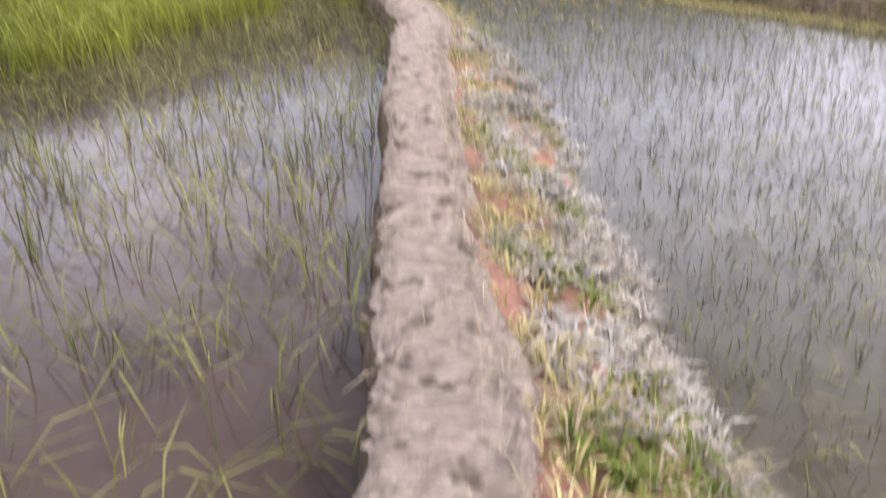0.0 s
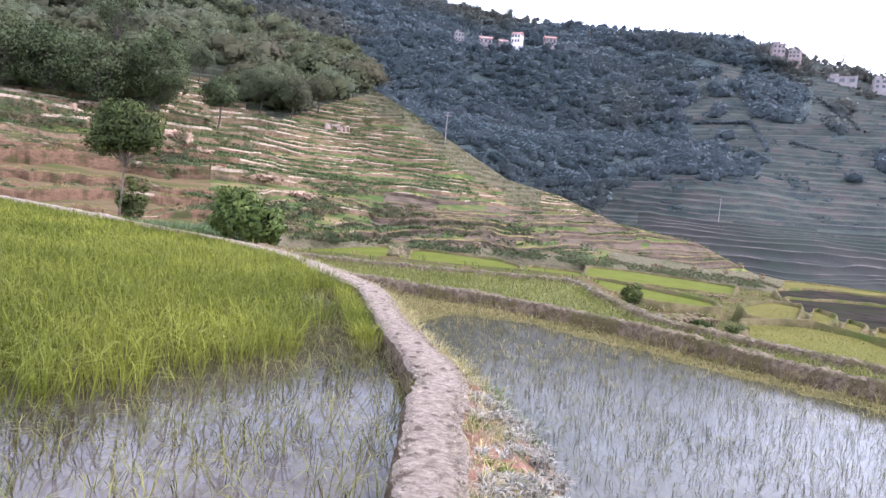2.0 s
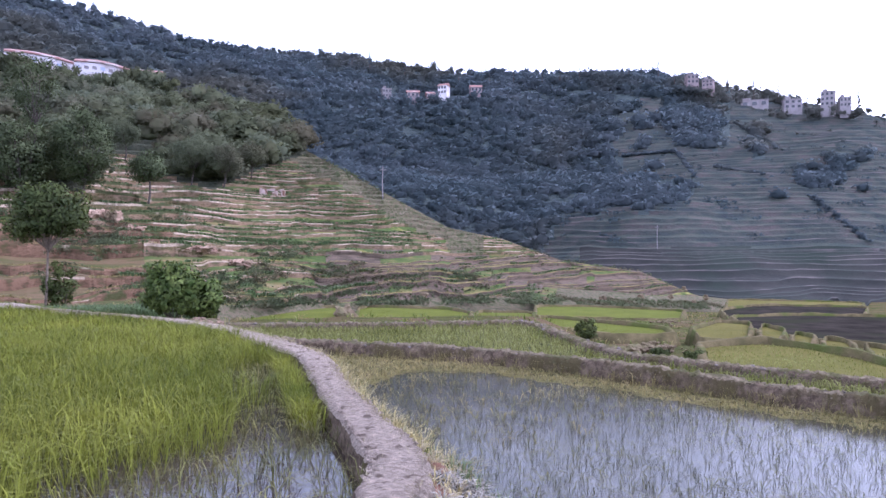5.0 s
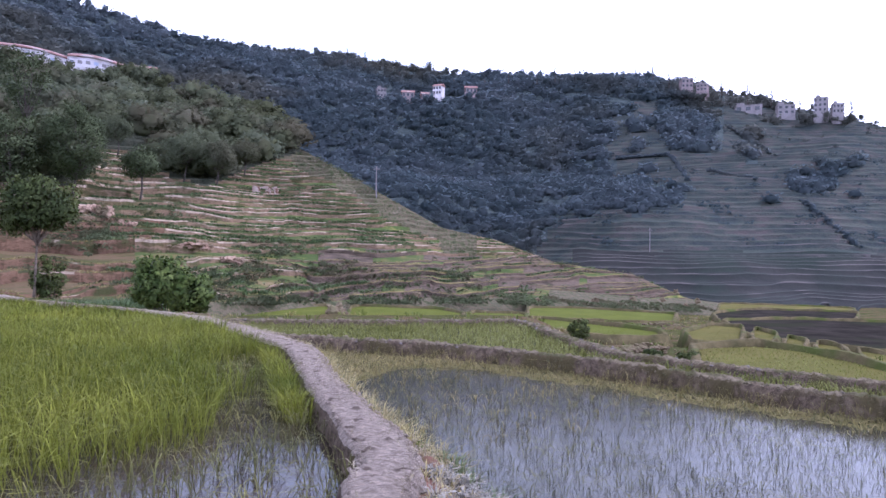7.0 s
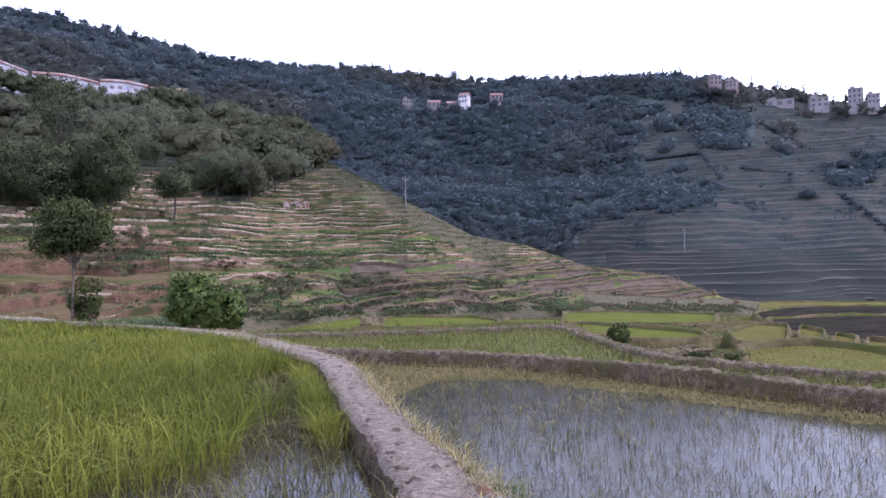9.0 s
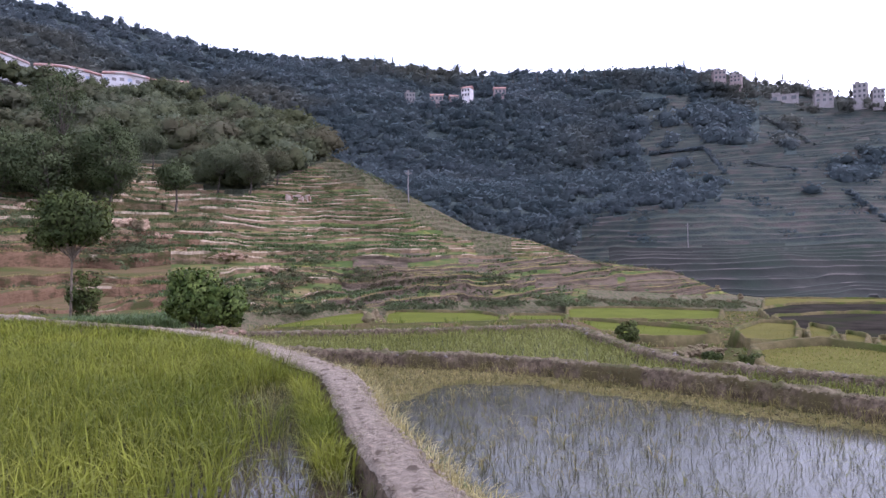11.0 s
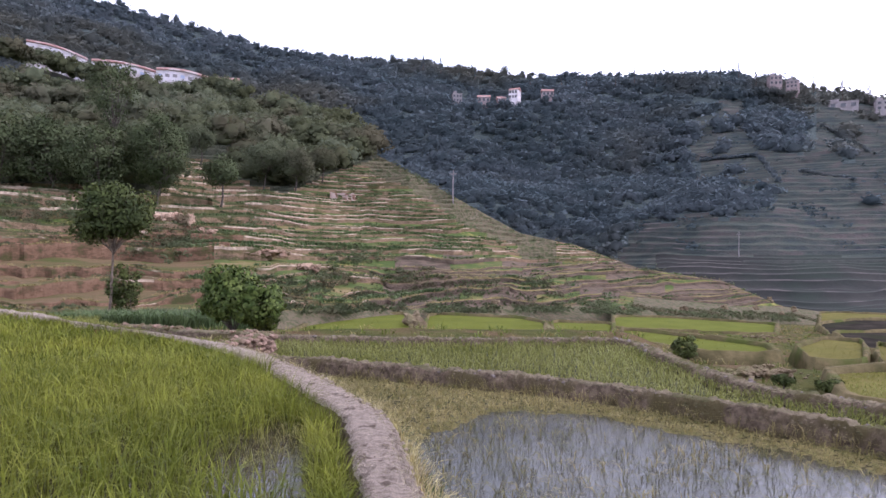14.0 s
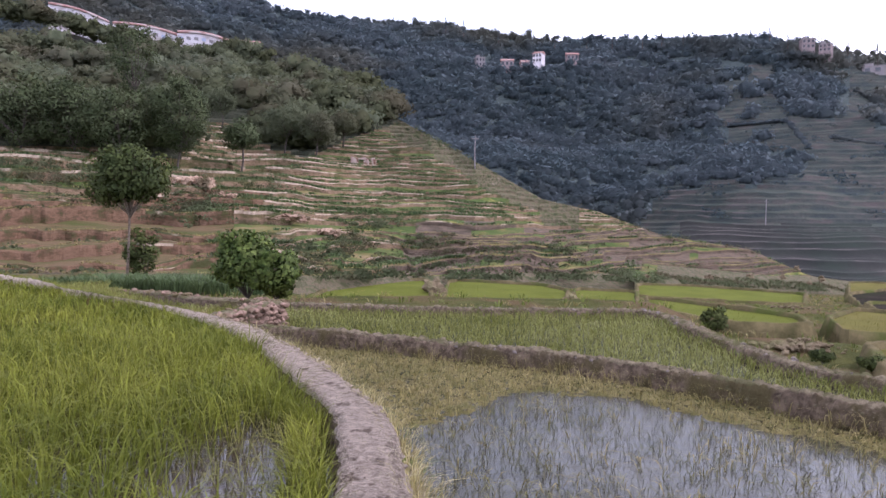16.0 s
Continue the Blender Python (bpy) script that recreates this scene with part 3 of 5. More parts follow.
def mud_clods():
    """Small dry crumbs of mud on the path and along its edges."""
    n = 3800
    i = RNG.choice(np.where((_r[:, 1] > -1) & (_r[:, 1] < 15))[0], n)
    side = RNG.uniform(size=n)
    f = np.where(side < 0.4, RNG.uniform(0.0, 0.14, n), np.where(side < 0.8, RNG.uniform(0.86, 1.04, n), RNG.uniform(0.1, 0.9, n)))[:, None]
    p = _l[i] * (1 - f) + _r[i] * f
    d = RNG.normal(size=(n, 6, 3))
    d = np.array([(1, 0, 0), (-1, 0, 0), (0, 1, 0), (0, -1, 0), (0, 0, 1), (0, 0, -1)]) * (1 + 0.25 * d)
    s = 0.004 + 0.016 * RNG.uniform(0, 1, n)[:, None, None] ** 2.5
    v = np.concatenate([p, np.full((n, 1), 0.004)], 1)[:, None, :] + d * s * np.array([1, 1, 0.7])
    tri = np.array([(0, 2, 4), (2, 1, 4), (1, 3, 4), (3, 0, 4), (2, 0, 5), (1, 2, 5), (3, 1, 5), (0, 3, 5)])
    f = (np.arange(n)[:, None, None] * 6 + tri).reshape(-1, 3)
    tagged(mesh_object("mud_crumbs", v.reshape(-1, 3), f, M_MUD), "dry crumbs of grey mud strewn along the footpath", "mud crumbs", kind="stuff")


mud_clods()

# ---- paddies ----
_inner = [tuple(p) for p in (_l + _across * 0.05)[::9]]
FIELD_LEFT = _inner + [(-60, 30), (-60, -9), (-0.1, -9)]
flat_sheet("water_upper_paddy", FIELD_LEFT, -0.20, M_WATER_L, label="still brown water of the upper paddy", category="water")

DYKE = [(-8, 20), (-5.3, 19.3), (-3.1, 18.7), (-1.5, 18.1), (0.3, 17.4), (1.9, 16.35), (3.2, 15.1), (4.3, 14.05), (5.6, 12.65), (6.8, 11.6), (9.5, 9.4), (14, 5.8), (24, -2)]
FIELD_RIGHT = [tuple(p) for p in (_r - _across * 0.1)[:: 9] if p[0] > -8.2] + DYKE + [(24, -9), (0.2, -9)]
FIELD_RIGHT = [p for p in FIELD_RIGHT if not (p[0] < -8.6)]
flat_sheet("water_lower_paddy", FIELD_RIGHT, -1.28, M_WATER_R, label="still grey water of the lower paddy mirroring the sky", category="water")

WALL3 = [(-8.7, 27.4), (-5.5, 27.3), (-2.9, 27.4), (0.5, 27.9), (2.6, 28.3), (3.35, 27.2), (3.65, 24.6), (4.25, 21.3), (4.9, 19.5), (6.15, 18.2), (9, 15.7), (14, 11.5), (24, 5)]
FIELD_MID = DYKE + WALL3[::-1] + [(-8.7, 24.5)]
flat_sheet("water_middle_paddy", FIELD_MID, -1.64, M_WATER_R, label="shallow water of the middle paddy", category="water")


def dyke(name, line, top, base, width, mats, label, n=1300, rough=0.085):
    c = spline(line, n)
    d = np.gradient(c, axis=0)
    d /= np.linalg.norm(d, axis=1)[:, None]
    s = np.stack([d[:, 1], -d[:, 0]], 1)
    rows = []
    for i in range(n):
        q = c[i][0] * 0.8 + c[i][1] * 0.45
        w = width * (1 + 0.25 * nz(q * 2.1, 51.0)) / 2
        h = top + 0.05 * nz(q * 1.1, 61.0) + 0.05 * nz(q * 4.0, 66.0)
        rows.append([(*(c[i] + s[i] * o * w), z) for o, z in
                     ((1.9, base), (1.55, h - 0.28), (1.15, h - 0.07), (0.8, h), (0.4, h + 0.015), (0, h + 0.02), (-0.4, h + 0.015),
                      (-0.8, h), (-1.15, h - 0.07), (-1.55, h - 0.28), (-1.9, base))])
    return tagged(strip(name, rows, mats, rough, 9.0, True, [1, 1, 1, 0, 0, 0, 0, 1, 1, 1]), label, "paddy dyke", kind="structure")


M_DYKETOP = surface("dyke_top", (0.082, 0.066, 0.042), (0.283, 0.232, 0.153), 9, 0.95, 0.9, 16, (0.113, 0.105, 0.050), 1.6, depth=0.04)
dyke("dyke_front", DYKE, -0.96, -1.9, 0.30, [M_DYKETOP, M_BANKSIDE], "mud dyke with dark sides and a paler crest between two paddies")
dyke("dyke_back", WALL3, -1.42, -2.1, 0.40, [M_DYKETOP, M_BANKSIDE], "grey stony dyke behind the middle paddy")

def dyke_clods(line, top, width, n, lo, hi, label):
    """Crumbling clods of mud on the crest and sides of a dyke."""
    c = spline(line, 900)
    d = np.gradient(c, axis=0)
    d /= np.linalg.norm(d, axis=1)[:, None]
    i = RNG.integers(0, 900, n)
    o = RNG.normal(0, 0.8, n).clip(-1.75, 1.75)
    z = top + np.interp(np.abs(o), [0, 0.8, 1.15, 1.55, 1.9], [0.01, 0.0, -0.07, -0.27, -0.5])
    q = c[i] + np.stack([d[i, 1], -d[i, 0]], 1) * (o * width / 2)[:, None]
    e = np.array([(1, 0, 0), (-1, 0, 0), (0, 1, 0), (0, -1, 0), (0, 0, 1), (0, 0, -1)]) * (1 + 0.3 * RNG.normal(size=(n, 6, 3)))
    v = np.concatenate([q, z[:, None]], 1)[:, None, :] + e * RNG.uniform(lo, hi, n)[:, None, None] * np.array([1, 1, 0.7])
    tri = np.array([(0, 2, 4), (2, 1, 4), (1, 3, 4), (3, 0, 4), (2, 0, 5), (1, 2, 5), (3, 1, 5), (0, 3, 5)])
    f = (np.arange(n)[:, None, None] * 6 + tri).reshape(-1, 3)
    tagged(mesh_object("mud_clods", v.reshape(-1, 3), f, M_DYKETOP), label, "mud clods", kind="stuff")


dyke_clods(DYKE, -0.97, 0.34, 4200, 0.010, 0.034, "crumbling clods of mud along the front dyke")
dyke_clods(WALL3, -1.43, 0.44, 3000, 0.014, 0.045, "crumbling clods of mud and stone along the back dyke")

# fields on the valley floor: outline, height
FIELDS = [
    ("paddy_valley", [(-19, 57), (-14.1, 56.5), (-8.3, 57), (-12.1, 83.2), (-20.1, 80.9)], -5.4),
    ("paddy_valley", [(-7.5, 58), (1.3, 59), (2.3, 76.8), (-0.2, 81.8), (-10.2, 85.2)], -5.5),
    ("paddy_valley", [(2.8, 68), (7.5, 66.5), (9.0, 78.1), (3.2, 79.2)], -5.6),
    ("paddy_valley", [(9.8, 81.5), (24.3, 77.5), (28.5, 89.2), (17.7, 96.4), (11.6, 96.3)], -6.4),
    ("paddy_valley", [(6.7, 53.5), (10.6, 47.3), (14.6, 47.8), (15.1, 51.8), (7.7, 61)], -4.4),
    ("paddy_valley", [(16.0, 46.6), (18.8, 46.5), (23.2, 56.6), (21.4, 58.4), (17.6, 53)], -4.6),
    ("paddy_valley", [(19.5, 46.1), (20.2, 45.4), (23.7, 52.0), (23.8, 55.9)], -4.62),
    ("paddy_valley", [(20.8, 44.7), (21.4, 43.8), (24.1, 48.7), (24.1, 51.2)], -4.66),
    ("paddy_valley", [(22.0, 43.0), (22.6, 40.6), (25.2, 46.7), (24.6, 48.2)], -4.7),
    ("paddy_valley", [(22.9, 39.5), (22.9, 36.5), (26.6, 38.5), (26.3, 43.2), (25.6, 45.4)], -4.75),
    ("paddy_valley", [(41.8, 110.9), (60, 109), (74, 131), (53.2, 139.6)], -8.6),
    ("paddy_valley", [(8.9, 25.3), (10.0, 23.1), (11.5, 21.5), (12.6, 20.2), (14.4, 17.4), (16.2, 18.4), (15.0, 23.6), (14.9, 26.9), (14.4, 29.5), (13.2, 31.1), (10.3, 30.1)], -2.7),
    ("paddy_muddy", [(29.5, 77), (35.5, 77), (46, 82), (54, 95), (41, 98), (33.8, 91)], -6.45),
    ("paddy_muddy", [(25.2, 61), (27.3, 55), (30.5, 50.5), (35, 52), (44, 63), (46, 72), (36, 75), (28, 73)], -5.6),
    ("paddy_valley", [(-33, 38), (-29, 42), (-25.6, 43), (-22.0, 38.2), (-24, 35.4), (-29, 35)], -2.3),
]
# Soil takes the rice's green, standing in for denser planting.
M_PADDYSOIL = surface("rice_coloured_soil", (0.101, 0.117, 0.016), (0.139, 0.155, 0.025), 0.3, 0.95, 0.3, 4)
M_DULLSOIL = surface("dull_paddy_soil", (0.115, 0.103, 0.024), (0.172, 0.150, 0.041), 0.3, 0.95, 0.3, 4, (0.132, 0.124, 0.029), 0.12)
M_MUDFIELD = surface("dark_field_mud", (0.026, 0.023, 0.019), (0.056, 0.048, 0.039), 0.4, 0.95, 0.6, 3, (0.040, 0.041, 0.026), 0.15, spec=0.0)
M_FIELDBANK = surface("field_bank", (0.081, 0.071, 0.030), (0.196, 0.154, 0.077), 0.9, 0.95, 0.8, 3, (0.088, 0.103, 0.026), 0.3, depth=0.12)


def rounded(outline, times=1):
    """The outline with its corners cut round."""
    p = np.array(outline, float)
    for _ in range(times):
        q = np.roll(p, -1, 0)
        p = np.stack([0.9 * p + 0.1 * q, 0.1 * p + 0.9 * q], 1).reshape(-1, 2)
    return [tuple(v) for v in p]


PLOT = [(-7.8, 19.5), (-7.6, 23.5), (-8.3, 23.9), (-10.2, 24.2), (-12.6, 26.1), (-15.4, 28.4), (-16.2, 30), (-19, 27.5), (-16, 22.3), (-12, 19.6), (-9, 17.6)]
flat_sheet("plot_walled", PLOT, -1.22, M_DULLSOIL, label="small rice plot behind a low stone wall", category="paddy")
FIELDS = [(n, rounded(o), z) for n, o, z in FIELDS]
for fname, outline, fz in FIELDS:
    dull = outline[0][0] > 15 or fz > -3
    if fname == "paddy_muddy":
        flat_sheet(fname, outline, fz, M_MUDFIELD, label="dark bare muddy terrace on the valley floor", category="paddy")
    else:
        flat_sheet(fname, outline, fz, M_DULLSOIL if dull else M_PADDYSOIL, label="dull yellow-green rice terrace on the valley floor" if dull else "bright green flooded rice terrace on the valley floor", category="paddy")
    p = np.array(outline + outline[:1], float)
    ring = []
    for a, b in zip(p[:-1], p[1:]):
        m = max(4, int(np.linalg.norm(b - a) / 0.8))
        ring += [a + (b - a) * s for s in np.linspace(0, 1, m, endpoint=False)]
    ring = np.array(ring + ring[:1])
    cen = p[:-1].mean(0)
    rows = []
    for i, q in enumerate(ring):
        out = (q - cen) / np.linalg.norm(q - cen)
        h = 0.26 + 0.14 * nz(q[0] * 0.5, q[1] * 0.5, 3)
        rows.append([(*(q + out * o), fz + z) for o, z in ((-0.12, -0.1), (0.0, h), (0.3, h), (0.5, -0.3), (0.9, -1.6))])
    tagged(strip("field_edge", rows, M_FIELDBANK, 0.1, 1.2), "low earth edge round a rice terrace", "field edge", kind="structure")

# ---- rice ----
def rice_field():
    x, y = scatter(FIELD_LEFT, 0.13)
    d = np.hypot(x - 0, y - 3)
    az = np.degrees(np.arctan2(x, y + 1))
    near = (d < 26) & ((az > -62) | (d < 9)) & (y > -5)
    x, y, d = x[near], y[near], d[near]
    far = d > 11
    i = np.clip(np.searchsorted(_l[:, 1], y), 0, NP - 1)
    gap = _l[i, 0] - x
    edge = np.interp(y, [-5, 3.1, 4.3, 5, 5.5, 6, 7, 7.8, 8.4, 9.1, 9.8, 10.3], [5.5, 2.6, 1.9, 1.5, 1.15, 0.8, 0.5, 0.6, 0.9, 0.6, 0.2, 0.0])
    edge = edge + 0.35 * np.array([nz(a * 1.1, b * 1.1, 5) for a, b in zip(x, y)])
    thin = RNG.uniform(0, 1, len(x)) < np.maximum(np.interp(gap - edge, [-0.3, 0.35], [0.0, 1.0]), np.interp(y, [1.2, 3.2], [0.42, 0.72]))
    near = ~far & thin & (gap - edge > 0.1)
    k = ~far & thin & ~near
    tufts("rice_thin", x[k], y[k], -0.21, 7, 0.185, 0.0055, 1.4, 0.08, M_RICE_OPEN, "thin young rice drooping over open brown water", "rice")
    k = near
    tufts("rice_near", x[k], y[k], -0.21, 9, 0.36, 0.0078, 0.85, 0.06, M_RICE, "young rice plants standing in the upper paddy", "rice")
    k = far
    tufts("rice_beyond", x[k], y[k], -0.21, 4, 0.25, 0.0155, 0.7, 0.06, M_RICE, "dense green rice filling the upper paddy", "rice")


    i = RNG.choice(np.where((_l[:, 1] > 6.5) & (_l[:, 0] > -14))[0], 1500)
    p = _l[i] - _across[i] * RNG.uniform(0.10, 0.34, (1500, 1))
    tufts("rice_margin", p[:, 0], p[:, 1], -0.21, 5, 0.25, 0.006, 0.8, 0.05, M_RICE, "rice plants leaning against the footpath bank", "rice")


rice_field()


def plot_rice():
    x, y = scatter(PLOT, 0.16)
    tufts("rice_plot", x, y, -1.23, 4, 0.2, 0.014, 0.7, 0.07, M_RICE_MID, "pale rice in the small walled plot", "rice")


plot_rice()


def seedlings():
    def open_water(step):
        x, y = scatter(FIELD_RIGHT, step, 0.9)
        k = (y > -5) & (np.hypot(x, y - 2) < 20) & (x > _r[np.clip(np.searchsorted(_r[:, 1], y), 0, NP - 1), 0] + 0.5)
        return x[k], y[k]
    x, y = open_water(0.128)
    tufts("rice_seedlings", x, y, -1.30, 3, 0.135, 0.0050, 1.2, 0.07, M_RICE_THIN, "thin rice seedlings standing in the lower paddy", "rice")
    x, y = open_water(0.20)
    k = np.array([nz(a * 0.5, b * 0.5, 14) for a, b in zip(x, y)]) + RNG.uniform(-0.4, 0.4, len(x)) > -0.1
    tufts("drifting_straw", x[k], y[k], -1.287, 4, 0.12, 0.006, 1.8, 0.12, M_RICE_OPEN, "bits of olive straw and weed drifting among the seedlings", "straw")
    x, y = scatter(FIELD_MID, 0.112)
    tufts("rice_middle", x, y, -1.65, 2, 0.21, 0.017, 0.8, 0.08, M_RICE_MID, "green rice standing in the middle paddy", "rice")
    for fname, outline, fz in FIELDS:
        if fname == "paddy_muddy":
            continue
        size = 0.20 if fz > -4 else (0.42 if fz > -6 else 0.8)
        x, y = scatter(outline, size, 0.95)
        tufts("rice_valley", x, y, fz - 0.02, 3, 0.09, 0.022, 0.6, 0.3, M_RICE_MID if fz > -3 else M_RICE_DULL if outline[0][0] > 15 else M_RICE_FAR, "bright young rice covering a valley terrace", "rice")


seedlings()

# ---- herbs on the bank ----
def on_bank(n, y0, y1, t0, t1):
    ok = np.where((_r[:, 1] > y0) & (_r[:, 1] < y1) & (_r[:, 0] > -12))[0]
    i = RNG.choice(ok, n)
    t = RNG.uniform(t0, t1, n)
    q = np.array([bank_point(a, b) for a, b in zip(i, t)])
    return q + np.c_[RNG.normal(0, 0.02, (n, 2)), np.zeros(n)]


def herbs():
    def patch(q, seed, cut, freq=2.2):
        return np.array([nz(a * freq, b * freq, seed) for a, b, _ in q]) > cut
    c = on_bank(330, -5.5, 5.6, 0.16, 0.84)
    q = np.repeat(c, 9, 0) + RNG.normal(0, 1, (len(c) * 9, 3)) * (0.05, 0.05, 0.01)
    tufts("silver_herb", *q.T, 10, 0.066, 0.011, 1.1, 0.014, M_SILVER, "silver-leaved herbs growing on the earth bank", "herbs")
    q = on_bank(2300, -5.5, 9, 0.06, 0.9)
    q = q[patch(q, 23, -0.05)]
    tufts("dry_grass", *q.T, 8, 0.085, 0.004, 1.3, 0.04, M_STRAW, "dry straw-coloured grass on the earth bank", "grass")
    q = on_bank(260, -1.0, 6.4, 0.08, 0.3)
    tufts("yellow_herb", *q.T, 7, 0.07, 0.007, 1.0, 0.03, M_YELLOW, "pale yellow weeds where the path meets the bank", "herbs")
    q = on_bank(3800, -5.5, 9, 0.12, 0.9)
    q = q[patch(q, 37, 0.16)]
    tufts("green_herb", *q.T, 9, 0.06, 0.010, 1.1, 0.03, M_HERB, "low green herbs on the earth bank", "herbs")
    q = on_bank(420, 5.5, 16, 0.12, 0.6)
    tufts("yellow_herb", *q.T, 12, 0.17, 0.0045, 0.8, 0.07, M_YELLOW, "yellow-green flowering herbs along the path edge", "herbs")
    q = on_bank(260, 5.0, 14, 0.3, 0.7)
    tufts("green_herb", *q.T, 9, 0.13, 0.009, 0.9, 0.06, M_CROP, "green weeds at the foot of the bank", "herbs")
    i = RNG.choice(np.where((_r[:, 1] > -1) & (_r[:, 1] < 14))[0], 900)
    f = np.where(RNG.uniform(size=900) < 0.6, RNG.uniform(0.8, 1.02, 900), RNG.uniform(0.03, 0.9, 900))[:, None]
    p = _l[i] * (1 - f) + _r[i] * f
    tufts("straw_litter", p[:, 0], p[:, 1], 0.006, 2, 0.035, 0.003, 2.4, 0.03, M_STRAW, "bits of dry straw lying on the trodden path", "straw")


herbs()


M_MATBED = mottled("weed_bed", [(0.33, (0.114, 0.103, 0.039)), (0.44, (0.200, 0.175, 0.064)), (0.52, (0.268, 0.219, 0.099)), (0.6, (0.168, 0.160, 0.052)), (0.68, (0.348, 0.269, 0.137))], 2.6, (1, 1, 1), 1.0, 14, 0.05)


def weed_cover(x, y):
    """How densely weeds cover the lower paddy: full along the dyke and in its far corner, thinning towards open water."""
    c = spline(DYKE, 300)
    d = np.array([np.min(np.hypot(c[:, 0] - a, c[:, 1] - b)) for a, b in zip(x, y)])
    full = np.interp(x, [-3, -1.9, -0.7, 0.5, 1.6, 3.6, 6.2, 12], [5.0, 4.2, 2.0, 1.25, 1.15, 1.0, 0.75, 0.5])
    thin = np.interp(x, [-3, -1, 0.1, 1.6, 2.7, 3.7, 6.2], [9, 7.8, 6.2, 4.4, 3.2, 1.9, 1.3])
    n = np.array([nz(a * 0.6, b * 0.6, 2) + 0.6 * nz(a * 2.2, b * 2.2, 5) for a, b in zip(x, y)])
    return np.where(d + 0.35 * n < full, 1.0, np.where(d + 0.5 * n < thin, 0.42 + 0.5 * n, 0.0))


def mat_weeds():
    """Low weeds on the water by the dyke and by the footpath's bend."""
    c = spline(DYKE, 300)
    x, y = scatter(FIELD_RIGHT, 0.10)
    k = (y > 5) & (x < 13)
    x, y = x[k], y[k]
    cover = weed_cover(x, y)
    k = RNG.uniform(0, 1, len(x)) < np.where(cover < 0.9, 0.4 * cover, 1.0)
    x, y, cover = x[k], y[k], cover[k]
    ax, ay = x, y
    x, y = x[cover > 0.9], y[cover > 0.9]
    n = len(x)
    turn = RNG.uniform(0, 6.28, n)[:, None] + np.arange(6) * math.pi / 3
    wide = RNG.uniform(0.06, 0.13, (n, 1)) * RNG.uniform(0.6, 1.2, (n, 6))
    rim = np.stack([x[:, None] + wide * np.cos(turn), y[:, None] + wide * np.sin(turn), np.full((n, 6), -1.284)], 2)
    top = np.stack([x, y, -1.272 + RNG.uniform(0, 0.02, n)], 1)[:, None, :]
    v = np.concatenate([rim, top], 1).reshape(-1, 3)
    fan = np.array([(k, (k + 1) % 6, 6) for k in range(6)])
    f = (np.arange(n)[:, None, None] * 7 + fan).reshape(-1, 3)
    tagged(mesh_object("weed_bed", v, f, M_MATBED), "matted olive weeds and straw floating along the dyke", "water weeds", kind="stuff")
    k = RNG.uniform(0, 1, len(ax)) < 0.6
    tufts("water_weed", ax[k], ay[k], -1.285, 4, 0.13, 0.010, 1.2, 0.07, M_MAT, "olive and straw-coloured weeds standing in the shallow water", "water weeds")
    i = RNG.integers(0, 300, 1100)
    q = c[i] + RNG.normal(0, 0.24, (1100, 2))
    tufts("dyke_grass", q[:, 0], q[:, 1], -1.24, 5, 0.24, 0.007, 1.0, 0.06, M_MAT, "thin olive grass hanging from the dyke", "grass")
    c3 = spline(WALL3, 300)
    i = RNG.integers(0, 300, 700)
    q = c3[i] + RNG.normal(0, 0.25, (700, 2))
    tufts("dyke_grass", q[:, 0], q[:, 1], -1.62, 6, 0.25, 0.012, 0.9, 0.08, M_HERB, "green grass tufts along the stony dyke", "grass")


mat_weeds()


# ---- trees ----
def leaf_cloud(centres, radii, per, size, flat=0.8, whole=0.0):
    """Small folded leaves round clump centres: corners and triangles."""
    n = len(centres) * per
    c = np.repeat(centres, per, 0)
    d = RNG.normal(size=(n, 3))
    d /= np.linalg.norm(d, axis=1)[:, None]
    rad = np.repeat(radii, per) * RNG.uniform(0.35, 1, n) ** 0.5
    p = c + d * rad[:, None] * (1, 1, flat)
    mid = c - centres.mean(0)
    mid /= np.linalg.norm(mid, axis=1)[:, None] + 1e-6
    out = d + whole * mid + RNG.normal(size=(n, 3)) * (0.45 if not whole else 0.3)
    a = np.cross(out, RNG.normal(size=(n, 3)))
    a /= np.linalg.norm(a, axis=1)[:, None]
    b = np.cross(out, a)
    b /= np.linalg.norm(b, axis=1)[:, None]
    s = (size * RNG.uniform(0.6, 1.35, n))[:, None]
    lift = -np.cross(a, b) * s * 0.12
    v = np.stack([p - a * s * 0.5, p - b * s * 0.38 + lift, p + a * s * 0.5, p + b * s * 0.38 + lift], 1).reshape(-1, 3)
    o = np.arange(n) * 4
    way = 0.55 * d + 0.8 * mid + np.array([0, 0, 0.35]) + RNG.normal(size=(n, 3)) * 0.18
    way /= np.linalg.norm(way, axis=1)[:, None]
    return v, np.stack([o, o + 1, o + 2, o + 3], 1), np.repeat(way, 4, 0)


def limb(bm, a, b, ra, rb, sides=7):
    a, b = Vector(a), Vector(b)
    q = (b - a).to_track_quat("Z", "Y")
    rings = []
    for p, r in ((a, ra), ((a + b) / 2 + Vector((RNG.normal() * ra * 0.5, RNG.normal() * ra * 0.5, 0)), (ra + rb) / 2), (b, rb)):
        rings.append([bm.verts.new(p + q @ Vector((r * math.cos(k * 2 * math.pi / sides), r * math.sin(k * 2 * math.pi / sides), 0))) for k in range(sides)])
    for lo, hi in zip(rings, rings[1:]):
        for k in range(sides):
            bm.faces.new((lo[k], lo[(k + 1) % sides], hi[(k + 1) % sides], hi[k]))


